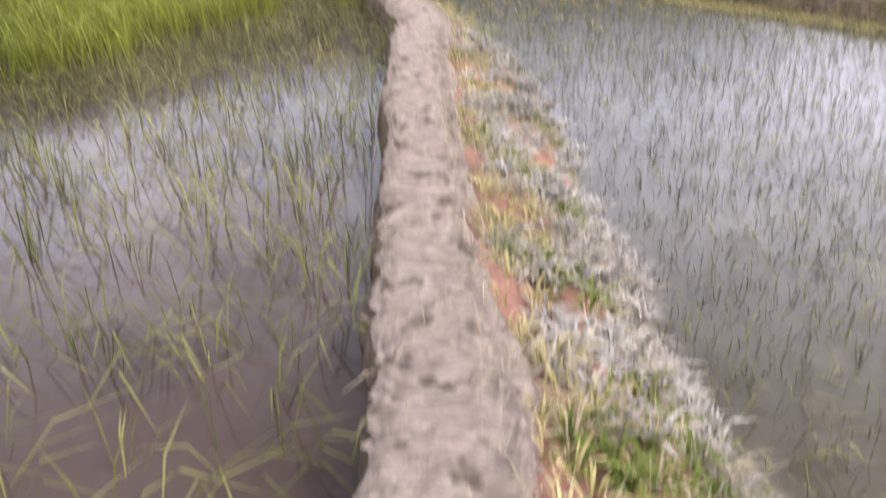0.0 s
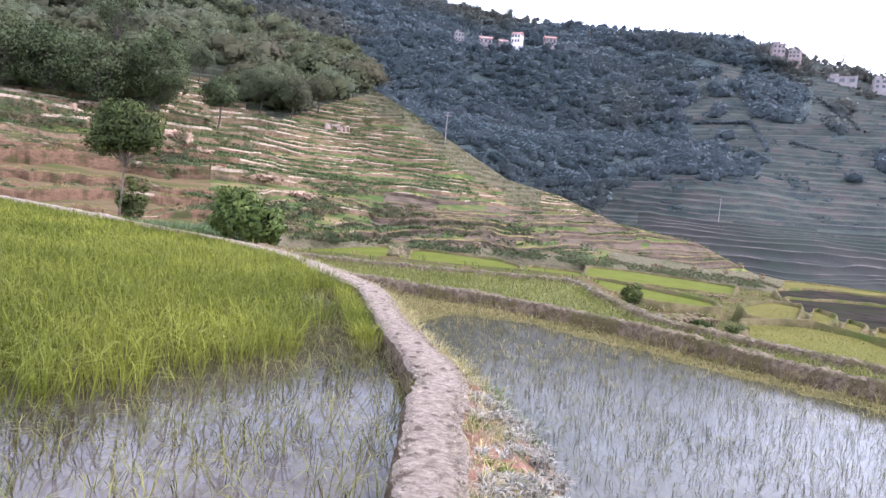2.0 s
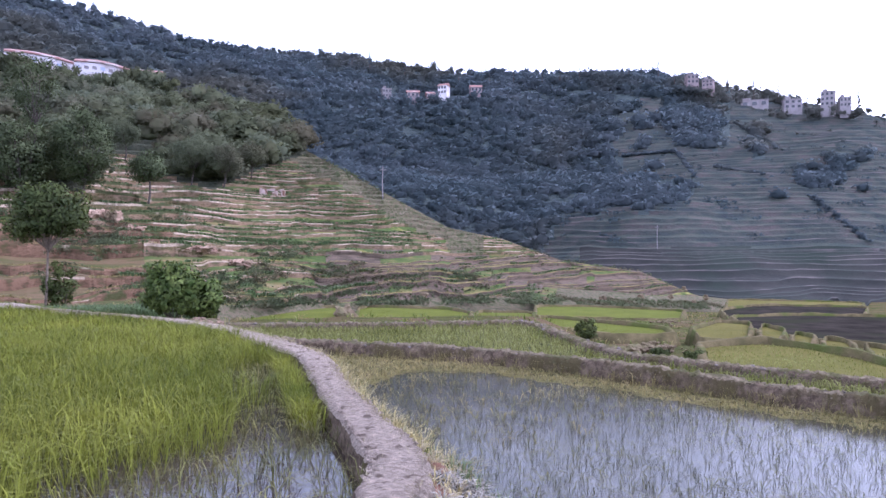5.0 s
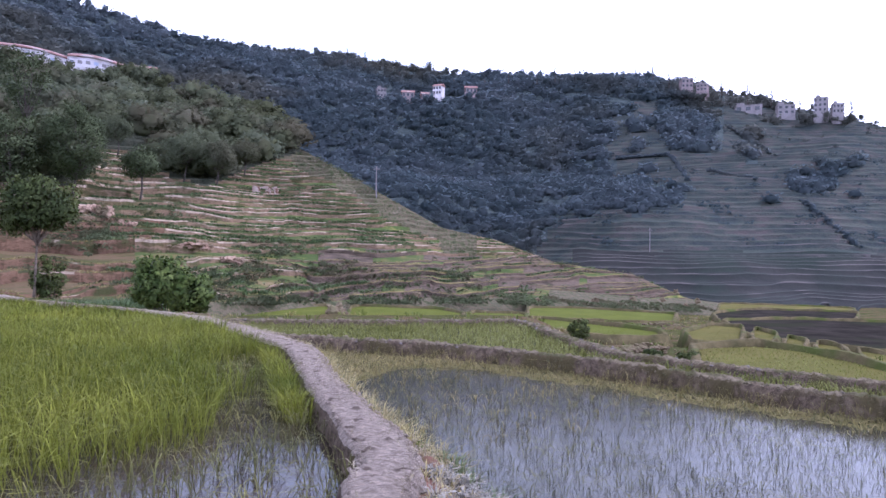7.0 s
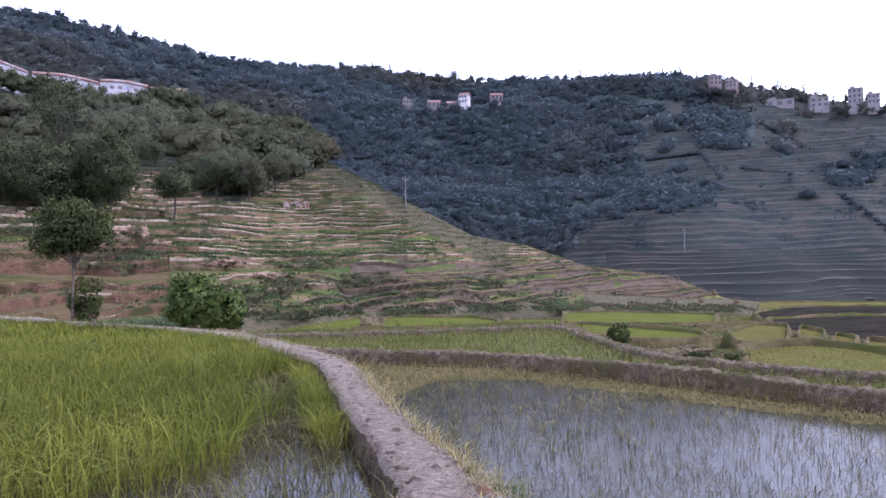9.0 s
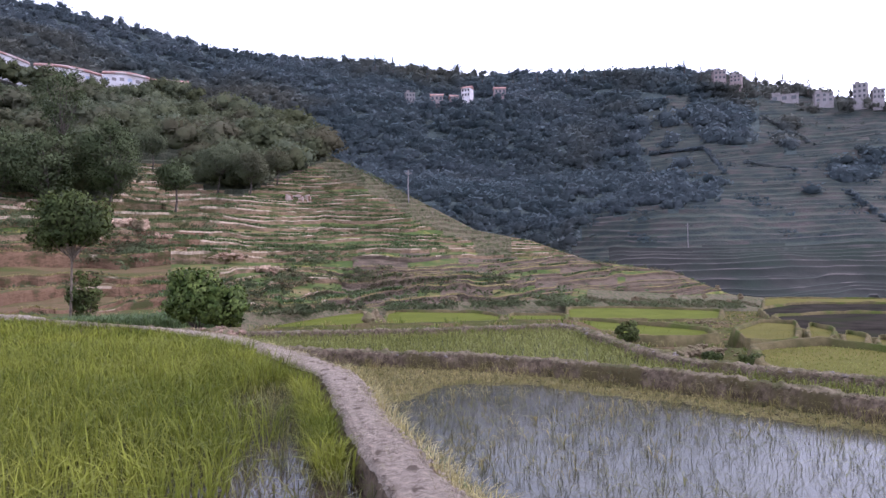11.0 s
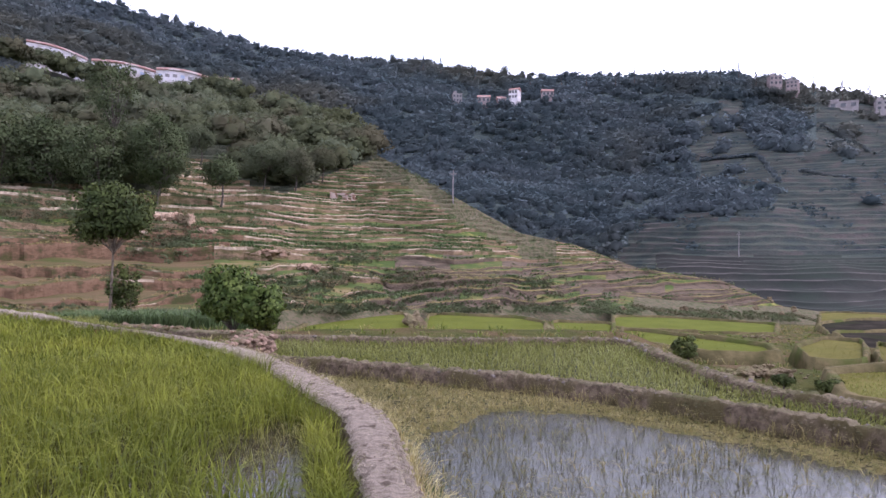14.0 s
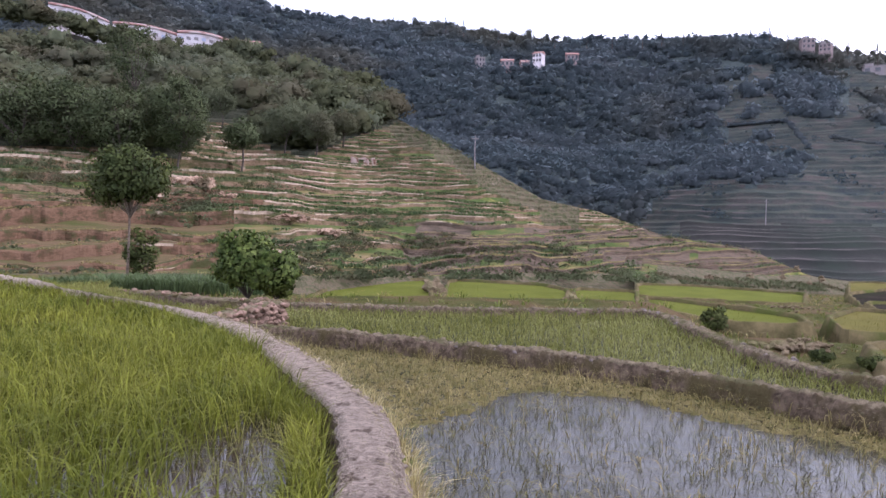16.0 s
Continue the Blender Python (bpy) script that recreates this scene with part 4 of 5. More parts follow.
def tree(name, x, y, z, height, trunk, wide, clumps, per, leaf, bark, leaves, label, radius=0.12, category="tree", low=0.0):
    """A tapered trunk with limbs, and a crown of leaf clumps with an uneven outline."""
    root = tagged(new(name), label, category)
    root.location = (x, y, z)
    bm = bmesh.new()
    ch = height - trunk
    limb(bm, (0, 0, -0.3), (0.05 * wide, 0, trunk), radius, radius * 0.65)
    centres, radii = [], []
    for k in range(clumps):
        d = Vector((RNG.normal(), RNG.normal(), RNG.normal() * 0.9)).normalized() * RNG.uniform(0.35, 1.0) ** 0.6
        c = (d.x * wide / 2 * 0.82, d.y * wide / 2 * 0.82, trunk + ch * (0.5 + low) + d.z * ch * 0.42)
        centres.append(c)
        radii.append(wide * (RNG.uniform(0.09, 0.17) if clumps > 62 else RNG.uniform(0.13, 0.23)))
        if k % 4 == 0:
            limb(bm, (0.05 * wide, 0, trunk * RNG.uniform(0.92, 1.0)), c, radius * 0.45, radius * 0.12, 5)
    part("trunk", bm, bark, root)
    v, f, w = leaf_cloud(np.array(centres), np.array(radii), per, leaf)
    crown = mesh_object("crown", v, f, leaves, normals=w)
    crown.data.attributes.new("tone", "FLOAT", "POINT").data.foreach_set("value", np.full(len(v), RNG.uniform(0.4, 0.75), np.float32))
    crown.parent = root
    return root


tree("tree", -26.4, 48.0, -3.5, 9.7, 4.9, 5.8, 90, 110, 0.21, M_BARK, M_LEAF, "slender pale-trunked tree with a round green crown beside the paddies", 0.10, low=0.0)
tree("shrub", -25.8, 49.0, -3.5, 4.4, 0.3, 2.6, 34, 70, 0.18, M_BARK_DARK, M_LEAF, "dark green shrub at the foot of the slender tree", 0.06, "shrub")
tree("bush", -12.9, 34.6, -2.3, 3.35, 0.1, 2.8, 46, 140, 0.17, M_BARK_DARK, M_LEAF_BUSH, "large leafy green bush behind the footpath", 0.07, "bush")
tree("bush", -11.5, 34.3, -2.3, 2.6, 0.1, 2.3, 34, 130, 0.17, M_BARK_DARK, M_LEAF_BUSH, "leafy green bush leaning out of a larger one", 0.06, "bush")
tree("shrub", 6.7, 35.9, -3.55, 1.7, 0.1, 1.1, 40, 50, 0.11, M_BARK_DARK, M_LEAF, "small dark shrub on the dyke above the valley fields", 0.04, "shrub")

# ---- woods ----
def crown_shape(seed, boughs, cards):
    """A crown of unit size: a heap of rounded boughs with leaf sprays over them. Corners, triangles, normals."""
    balls = []
    for cuts in (1, 2):
        ball = bmesh.new()
        bmesh.ops.create_icosphere(ball, subdivisions=cuts, radius=1.0)
        balls.append((np.array([q.co[:] for q in ball.verts]), np.array([[q.index for q in face.verts] for face in ball.faces])))
        ball.free()
    (few, few_tri), (unit, tri) = balls
    cores, core_f, core_w = [], [], []
    vs, ws, fs = [], [], []
    for k in range(boughs):
        if boughs == 1:
            mid, size = np.array([0, 0, 0.52]), 0.27
        elif k == 0:
            mid, size = np.array([0, 0, 0.50]), 0.23
        else:
            a, up = k * 2.4 + seed, RNG.uniform(-0.15, 1.0)
            ring = 0.22 * math.sqrt(max(0.05, 1 - 0.75 * up * up))
            mid, size = np.array([ring * math.cos(a), ring * math.sin(a), 0.50 + 0.21 * up]), RNG.uniform(0.10, 0.16)
        lump = np.array([1 + (0.5 if boughs == 1 else 0.34) * nz(*(d * 1.5 + seed + k * 3.1)) + 0.30 * nz(*(d * 3.7 + seed * 2 + k)) for d in unit])
        vs.append(mid + unit * lump[:, None] * size * (1, 1, 0.92))
        out = unit * 0.55 + (vs[-1] - (0, 0, 0.42)) * 2.2
        ws.append(out / np.linalg.norm(out, axis=1)[:, None])
        fs.append(tri + k * len(unit))
        cores.append(mid + few * size * 0.72)
        out = few * 0.55 + (cores[-1] - (0, 0, 0.42)) * 2.2
        core_w.append(out / np.linalg.norm(out, axis=1)[:, None])
        core_f.append(few_tri + k * len(few))
    v, w, f = np.vstack(vs), np.vstack(ws), np.vstack(fs)
    mix = RNG.dirichlet((1, 1, 1), cards)
    on = f[RNG.integers(0, len(f), cards)]
    c = (v[on] * mix[:, :, None]).sum(1)
    out = (w[on] * mix[:, :, None]).sum(1)
    out /= np.linalg.norm(out, axis=1)[:, None]
    face = out + RNG.normal(size=(cards, 3)) * (0.7 if boughs > 1 else 0.6)
    face /= np.linalg.norm(face, axis=1)[:, None]
    a = np.cross(face, RNG.normal(size=(cards, 3)))
    a /= np.linalg.norm(a, axis=1)[:, None]
    b = np.cross(face, a)
    size = (RNG.uniform(0.018, 0.038, cards) if boughs > 1 else RNG.uniform(0.035, 0.07, cards))[:, None]
    c = c + out * size * (RNG.uniform(-0.6, 1.1, (cards, 1)) if boughs > 1 else RNG.uniform(-1.2, 1.2, (cards, 1)))
    v, w, f = np.vstack(cores), np.vstack(core_w), np.vstack(core_f)
    o = len(v) + np.arange(cards) * 3
    v = np.vstack([v, np.stack([c - a * size - b * size * 0.7, c + a * size - b * size * 0.7, c + b * size], 1).reshape(-1, 3)])
    w = np.vstack([w, np.repeat(out, 3, 0)]) + np.array([0, 0, 0.45 if boughs > 1 else 1.0])
    w /= np.linalg.norm(w, axis=1)[:, None]
    return v, np.vstack([f, np.stack([o, o + 1, o + 2], 1)]), w


def wood(name, spots, height, wide, boughs, cards, material, label, sink=0.25):
    """Many trees as one mass: a few crowns, each set down many times with its own turn, size and tone."""
    kinds = [crown_shape(k + 1.3, boughs, cards) for k in range(10)]
    vs, fs, ws, tones, o = [], [], [], [], 0
    for (x, y, z) in spots:
        v, f, n = kinds[RNG.integers(10)]
        k = RNG.uniform(0.6, 1.3) * (1.35 if RNG.uniform() < 0.08 else 1.0)
        if boughs == 1:
            k *= min(1.0, math.hypot(x - CX, y - CY) / 470)
        h, w, a = height * k * RNG.uniform(0.8, 1.25), wide * k, RNG.uniform(0, 6.28)
        ca, sa = math.cos(a), math.sin(a)
        vs.append(np.stack([(v[:, 0] * ca - v[:, 1] * sa) * w + x, (v[:, 0] * sa + v[:, 1] * ca) * w + y, v[:, 2] * h + z - sink * h], 1))
        ws.append(np.stack([n[:, 0] * ca - n[:, 1] * sa, n[:, 0] * sa + n[:, 1] * ca, n[:, 2]], 1))
        fs.append(f + o)
        tones.append(np.full(len(v), np.clip(0.5 + RNG.normal() * 0.2 + 0.5 * nz(x * 0.012, y * 0.012, z * 0.02), 0, 1)))
        o += len(v)
    ob = mesh_object(name, np.vstack(vs), np.vstack(fs), material, normals=np.vstack(ws))
    ob.data.attributes.new("tone", "FLOAT", "POINT").data.foreach_set("value", np.concatenate(tones).astype(np.float32))
    return tagged(ob, label, "woods", kind="stuff")


def hill_spots(grid, az0, az1, n, accept):
    out = []
    while len(out) < n:
        az, u = RNG.uniform(az0, az1), RNG.uniform(0, 1)
        a, R, Z = grid
        j = int(np.clip(round((az - a[0]) / (a[1] - a[0])), 0, len(a) - 1))
        r = R[j][0] + (R[j][-1] - R[j][0]) * u
        if grid is SPUR and RNG.uniform() > r / R[j][-1]:
            continue
        z = float(np.interp(r, R[j], Z[j]))
        el = math.degrees(math.atan2(z - 1.37, r))
        if accept(az, el, r):
            out.append((*polar(az, r, 0)[:2], z))
    return out


def near_wood(az, el, r):
    return el > np.interp(az, WB_AZ, WB_EL) + 0.3 and r < 298


wood("woods_near", hill_spots(SPUR, -50, -9.5, 520, near_wood), 12.0, 16.0, 7, 420, M_LEAF_WOOD, "dark mixed woods covering the upper hillside", 0.33)


def far_seen(az, el, r):
    return -42 < az and el > np.interp(az, SP_AZ, SP_EL) - 1.5 and far_wood(az, el, r)


wood("woods_far", hill_spots(FAR, -50, 38, 7000, far_seen), 10.4, 15.4, 1, 52, M_LEAF_HAZED, "woods covering the far mountain, with distance haze in their colour", 0.40)

# single trees standing out along the far skyline
ridge = []
for _ in range(430):
    a = RNG.uniform(-30, 31)
    if nz(a * 0.9, 7.7, 3) + RNG.uniform(-0.3, 0.3) < -0.12:
        continue
    j = int(np.clip(round((a - FAR[0][0]) / (FAR[0][1] - FAR[0][0])), 0, len(FAR[0]) - 1))
    r = FAR[1][j][-1] - RNG.uniform(0, 14)
    ridge.append((*polar(a, r, 0)[:2], float(np.interp(r, FAR[1][j], FAR[2][j]))))
wood("woods_ridge", ridge, 8.0, 7.6, 1, 80, M_LEAF_HAZED, "single trees along the skyline, with distance haze in their colour", 0.16)


def far_line(points, step):
    """Places along a line drawn over the far slope by azimuths and elevations."""
    p = np.array(points, float)
    t = np.arange(0, len(p) - 1 + 1e-6, step)
    out = []
    for az, el in zip(np.interp(t, np.arange(len(p)), p[:, 0]), np.interp(t, np.arange(len(p)), p[:, 1])):
        r = at_view(FAR, az, el)
        out.append((*polar(az, r, 0)[:2], on_hill(FAR, az, r)))
    return np.array(out)


hedge = np.vstack([far_line(c, 0.02) for c in (((13.6, 6.9), (14.6, 7.0), (17.4, 7.15)), ((17.5, 7.1), (18.9, 5.2)), ((26.6, 3.6), (28.4, 1.9), (30.2, 0.3)), ((21.5, 9.0), (24.5, 7.0)), ((20.2, 5.9), (23.5, 5.2)))])
wood("hedges_far", hedge + RNG.normal(0, 0.6, hedge.shape) * (1, 1, 0), 3.2, 4.8, 1, 50, M_LEAF_HAZED, "dark hedges between the far terraces", 0.3)
road = far_line([(a, -0.42 + 0.02 * (a - 16.5)) for a in np.arange(16.5, 38, 0.5)], 0.5)
rows = [[(x - 0.1, y - 0.9, z - 1.2), (x - 0.1, y - 0.8, z + 0.25), (x, y, z + 0.32), (x, y + 3.0, z + 0.3), (x, y + 3.2, z - 1.2)] for x, y, z in road]
tagged(strip("wall_road", rows, M_FAR_LIP, 0.12, 0.3), "long pale retaining wall of a track across the far slope", "retaining wall", kind="structure")

# a belt of trees before the white halls
belt = []
for _ in range(90):
    a = RNG.uniform(-41, -20.6)
    rr = RNG.uniform(296, 304)
    belt.append((*polar(a, rr, 0)[:2], float(rise(np.interp(a, [-40, -35.5, -33.4, -31, -27, -23.5, -21], [13.4, 13.3, 12.8, 12.3, 12.0, 12.2, 12.2]), rr)) - RNG.uniform(3.2, 5.4)))
wood("woods_belt", belt, 10, 11, 7, 380, M_LEAF_WOOD, "dark trees growing in front of the white halls")

# single trees on the near hill
def hill_tree(name, az, el, height, trunk, wide, clumps, per, leaf, label, leaves=M_LEAF_EDGE, r=None):
    r = r or at_view(SPUR, az, el)
    x, y = polar(az, r, 0)[:2]
    return tree(name, float(x), float(y), on_hill(SPUR, az, r) - 0.2, height, trunk, wide, clumps, per, leaf, M_BARK_DARK, leaves, label, 0.2, low=-0.1)


hill_tree("tree", -22.81, 3.3, 9.5, 4.2, 6.6, 60, 80, 0.3, "small round tree standing alone among the hill terraces")
hill_tree("tree", -27.3, 3.4, 17.5, 3, 10.5, 110, 140, 0.28, "tall dark tree at the edge of the woods")
hill_tree("tree", -30.3, 4.2, 24, 10, 8.0, 54, 60, 0.34, "very tall thin-crowned tree rising above the woods")
hill_tree("tree", -31.2, 3.49, 14, 2, 12, 80, 95, 0.34, "dark broad tree at the edge of the woods")
hill_tree("tree", -34.2, 4.0, 14, 1.5, 13, 80, 95, 0.34, "dark broad tree at the edge of the woods")
hill_tree("tree", -37.4, 4.1, 14, 1.5, 14, 80, 95, 0.34, "dark broad tree at the edge of the woods")
hill_tree("tree", -19.68, 4.83, 11.5, 3.6, 12, 80, 130, 0.28, "grey-green tree with bare lower trunks at the edge of the woods", M_LEAF_WOOD)
hill_tree("tree", -17.35, 4.61, 10.5, 3.4, 9, 70, 130, 0.28, "grey-green tree with bare lower trunks at the edge of the woods", M_LEAF_WOOD)
hill_tree("tree", -24.3, 6.3, 10, 4.5, 8, 60, 120, 0.28, "pale-stemmed tree behind the upper terraces", M_LEAF_WOOD)
hill_tree("tree", -15.3, 5.3, 9, 3.2, 8, 60, 120, 0.28, "grey-green tree where the woods thin out", M_LEAF_WOOD)


# crops along the steps of the near hill
def terrace_plants():
    az, rk, zk = STEPS
    crop, weed = [], []
    for row in range(3, len(rk) - 6, 3):
        wide = rk[row + 1] - rk[row]
        for j in range(len(az)):
            a, r, z = az[j], rk[row, j], zk[row, j]
            if a < -46 or wide[j] < 0.5:
                continue
            el = math.degrees(math.atan2(z - 1.37, r))
            if el > np.interp(a, WB_AZ, WB_EL) or (-13 < a < 3 and el > np.interp(a, SP_AZ, SP_EL) - 1.5):
                continue
            n = nz(a * 0.25 + 5, row * 0.21, 6) + 0.7 * nz(a * 1.1, row * 0.57, 9)
            red = a < -25 and el < 1.5
            lush = n > (-0.22 if -25 < a < -2 else 0.05) and el > -0.8 or n > 0.3
            for _ in range(3):
                f = RNG.uniform(0.05, 0.7)
                q = polar(a + RNG.uniform(-0.07, 0.07), r + wide[j] * f, z)
                if lush and el > -4.5 and not red:
                    crop.append(q)
                elif RNG.uniform() < (0.22 if not red else 0.12) and nz(a * 0.3, el * 0.8, 91) > 0.1:
                    weed.append(q)
    q = np.array(crop)
    tufts("terrace_crops", q[:, 0], q[:, 1], q[:, 2], 3, 0.46, 0.155, 0.9, 0.45, M_CROP, "green crops standing in rows on the hill terraces", "crops")
    lip = []
    for row in range(3, len(rk) - 6, 3):
        for j in range(0, len(az)):
            a, r, z = az[j], rk[row, j], zk[row, j]
            if -46 < a < 12 and r < 110 and rk[row + 1, j] - r > 0.4 and nz(a * 0.9, row * 0.7, 55) > 0.0:
                lip.append(polar(a + RNG.uniform(-0.07, 0.07), r + RNG.uniform(-0.1, 0.3), z))
    q = np.array(lip)
    tufts("lip_grass", q[:, 0], q[:, 1], q[:, 2] - 0.05, 5, 0.26, 0.05, 1.3, 0.25, M_MAT, "dry grass hanging over the terrace edges", "grass")
    q = np.array(weed)
    v, f, w = leaf_cloud(q, RNG.uniform(0.3, 0.8, len(q)), 16, 0.26, 0.45)
    tagged(mesh_object("terrace_scrub", v, f, M_SCRUB, normals=w), "dark green scrub in patches on the hill terraces", "scrub", kind="stuff")


terrace_plants()


def far_plants():
    """Bushes and crops in bands along the far terraces."""
    az, rk, zk = FAR_STEPS
    spots = []
    for row in range(3, len(rk) - 6, 3):
        for j in range(len(az)):
            a, r, z = az[j], rk[row, j], zk[row, j]
            el = math.degrees(math.atan2(z - 1.37, r))
            if a < 8 or a > 38 or el < 0.4:
                continue
            n = nz(a * 0.5 + 3, row * 0.15, 41) + 0.8 * nz(a * 1.6, row * 0.8, 45)
            if n > 0.42:
                for _ in range(2):
                    spots.append(polar(a + RNG.uniform(-0.1, 0.1), r + RNG.uniform(0.3, 2.5), z))
    q = np.array(spots)
    v, f, w = leaf_cloud(q, RNG.uniform(0.9, 2.8, len(q)), 13, 1.0, 0.6)
    tagged(mesh_object("far_scrub", v, f, M_LEAF_HAZED, normals=w), "scrub in patches on the far terraces, hazed in colour", "scrub", kind="stuff")


far_plants()


# ---- buildings ----
def box(bm, x0, x1, y0, y1, z0, z1):
    r = bmesh.ops.create_cube(bm, size=1)
    for v in r["verts"]:
        v.co = Vector((x0 + (v.co.x + 0.5) * (x1 - x0), y0 + (v.co.y + 0.5) * (y1 - y0), z0 + (v.co.z + 0.5) * (z1 - z0)))


def house(name, az, r, z, w, d, h, floors, wall, roof, label, turn=0.0, pitched=False, cols=3):
    """A house with storeys of framed windows and a flat or pitched roof. Its front looks to -y."""
    root = tagged(new(name), label, "house", "houses on the far ridge")
    x, y = polar(az, r, 0)[:2]
    root.matrix_world = pose(float(x), float(y), z, 0, 0, -az + turn)
    bm = bmesh.new()
    box(bm, -w / 2, w / 2, -d / 2, d / 2, -7, h)
    part("wall", bm, wall, root)
    bm = bmesh.new()
    if pitched:
        v = [bm.verts.new(c) for c in ((-w / 2 - .5, -d / 2 - .5, h + .03), (w / 2 + .5, -d / 2 - .5, h + .03), (w / 2 + .5, d / 2 + .5, h + .03), (-w / 2 - .5, d / 2 + .5, h + .03),
                                       (-w / 2 - .5, 0, h + d * .28), (w / 2 + .5, 0, h + d * .28))]
        for f in ((0, 1, 5, 4), (2, 3, 4, 5), (0, 4, 3), (1, 2, 5), (3, 2, 1, 0)):
            bm.faces.new([v[i] for i in f])
    else:
        box(bm, -w / 2 - .3, w / 2 + .3, -d / 2 - .3, d / 2 + .3, h + .02, h + .45)
        box(bm, -w / 2 + 1, -w / 2 + 1 + w * .3, -d / 4, d / 4, h + .45, h + 2.2)
    part("roof", bm, roof, root)
    fh = h / floors
    for i in range(floors):
        for k in range(cols):
            cx = -w / 2 + w * (k + 0.5) / cols
            ww, wh = w / cols * 0.5, fh * 0.5
            bm = bmesh.new()
            box(bm, cx - ww / 2, cx + ww / 2, -d / 2 - 0.12, -d / 2 + 0.1, fh * (i + 0.3), fh * (i + 0.3) + wh)
            pane = part("window", bm, M_GLASS, root)
            bm = bmesh.new()
            z0, z1, y0 = fh * (i + 0.3), fh * (i + 0.3) + wh, -d / 2 - 0.2
            for a, b, c, e in ((cx - ww / 2 - 0.12, cx - ww / 2, z0 - 0.12, z1 + 0.12), (cx + ww / 2, cx + ww / 2 + 0.12, z0 - 0.12, z1 + 0.12),
                               (cx - ww / 2, cx + ww / 2, z0 - 0.12, z0), (cx - ww / 2, cx + ww / 2, z1, z1 + 0.12)):
                box(bm, a, b, y0, -d / 2 + 0.05, c, e)
            part("frame", bm, M_CONCRETE, pane)
    return root


VILLAGE = []


def ridge_house(az, el, w, d, h, floors, wall, roof, label, pitched=False, cols=3, turn=0.0, r=545):
    w, d, h = w * 0.8, d * 0.8, h * 0.8
    z = rise(el, r) - h / 2
    for _ in range(6):
        VILLAGE.append((*(float(c) for c in polar(az + RNG.uniform(-1.1, 1.1), r - RNG.uniform(9, 18), 0)[:2]), float(z) - RNG.uniform(4.5, 8.5)))
    return house("house", az, r, z, w, d, h, floors, wall, roof, label, turn, pitched, cols)


for az, el, w, h, fl, wall, lab, turn in (
        (25.29, 9.98, 14, 8, 2, M_CONCRETE, "grey flat-roofed house on the ridge", 12), (27.56, 10.15, 10, 12, 3, M_CONCRETE, "tall grey flat-roofed house on the ridge", -8),
        (28.55, 9.82, 8, 8, 2, M_CONCRETE, "pale house on the end of the ridge", 10), (18.52, 12.25, 10, 8, 2, M_BRICK, "brick house among ridge trees", 15),
        (19.7, 11.9, 9, 6, 2, M_BRICK, "low brick house among ridge trees", -10), (22.84, 10.2, 22, 6, 1, M_CONCRETE, "long pale block under the ridge", 0)):
    ridge_house(az, el, w, 9, h, fl, wall, M_CONCRETE, lab, False, 3, turn)
for az, el, w, h, fl, wall, lab, turn, pit in (
        (-4.84, 11.91, 8, 8, 2, M_CONCRETE, "dark unfinished house in the far woods", 10, False), (-2.71, 11.8, 11, 5, 1, M_BRICK, "low brick house in the far woods", 0, True),
        (-0.29, 12.19, 8, 8, 2, M_WHITE, "pale house with a red roof in the far woods", -20, True), (-1.36, 11.7, 7, 5, 1, M_BRICK, "small brick house in the far woods", 10, True),
        (2.22, 12.18, 10, 5, 1, M_BRICK, "dark-roofed brick house in the far woods", 8, True)):
    ridge_house(az, el, w, 9, h, fl, wall, M_ROOF if pit else M_CONCRETE, lab, pit, 3, turn, 520)


wood("woods_village", VILLAGE, 9.0, 11.0, 1, 60, M_LEAF_HAZED, "trees growing in front of the ridge houses, hazed in colour", 0.4)


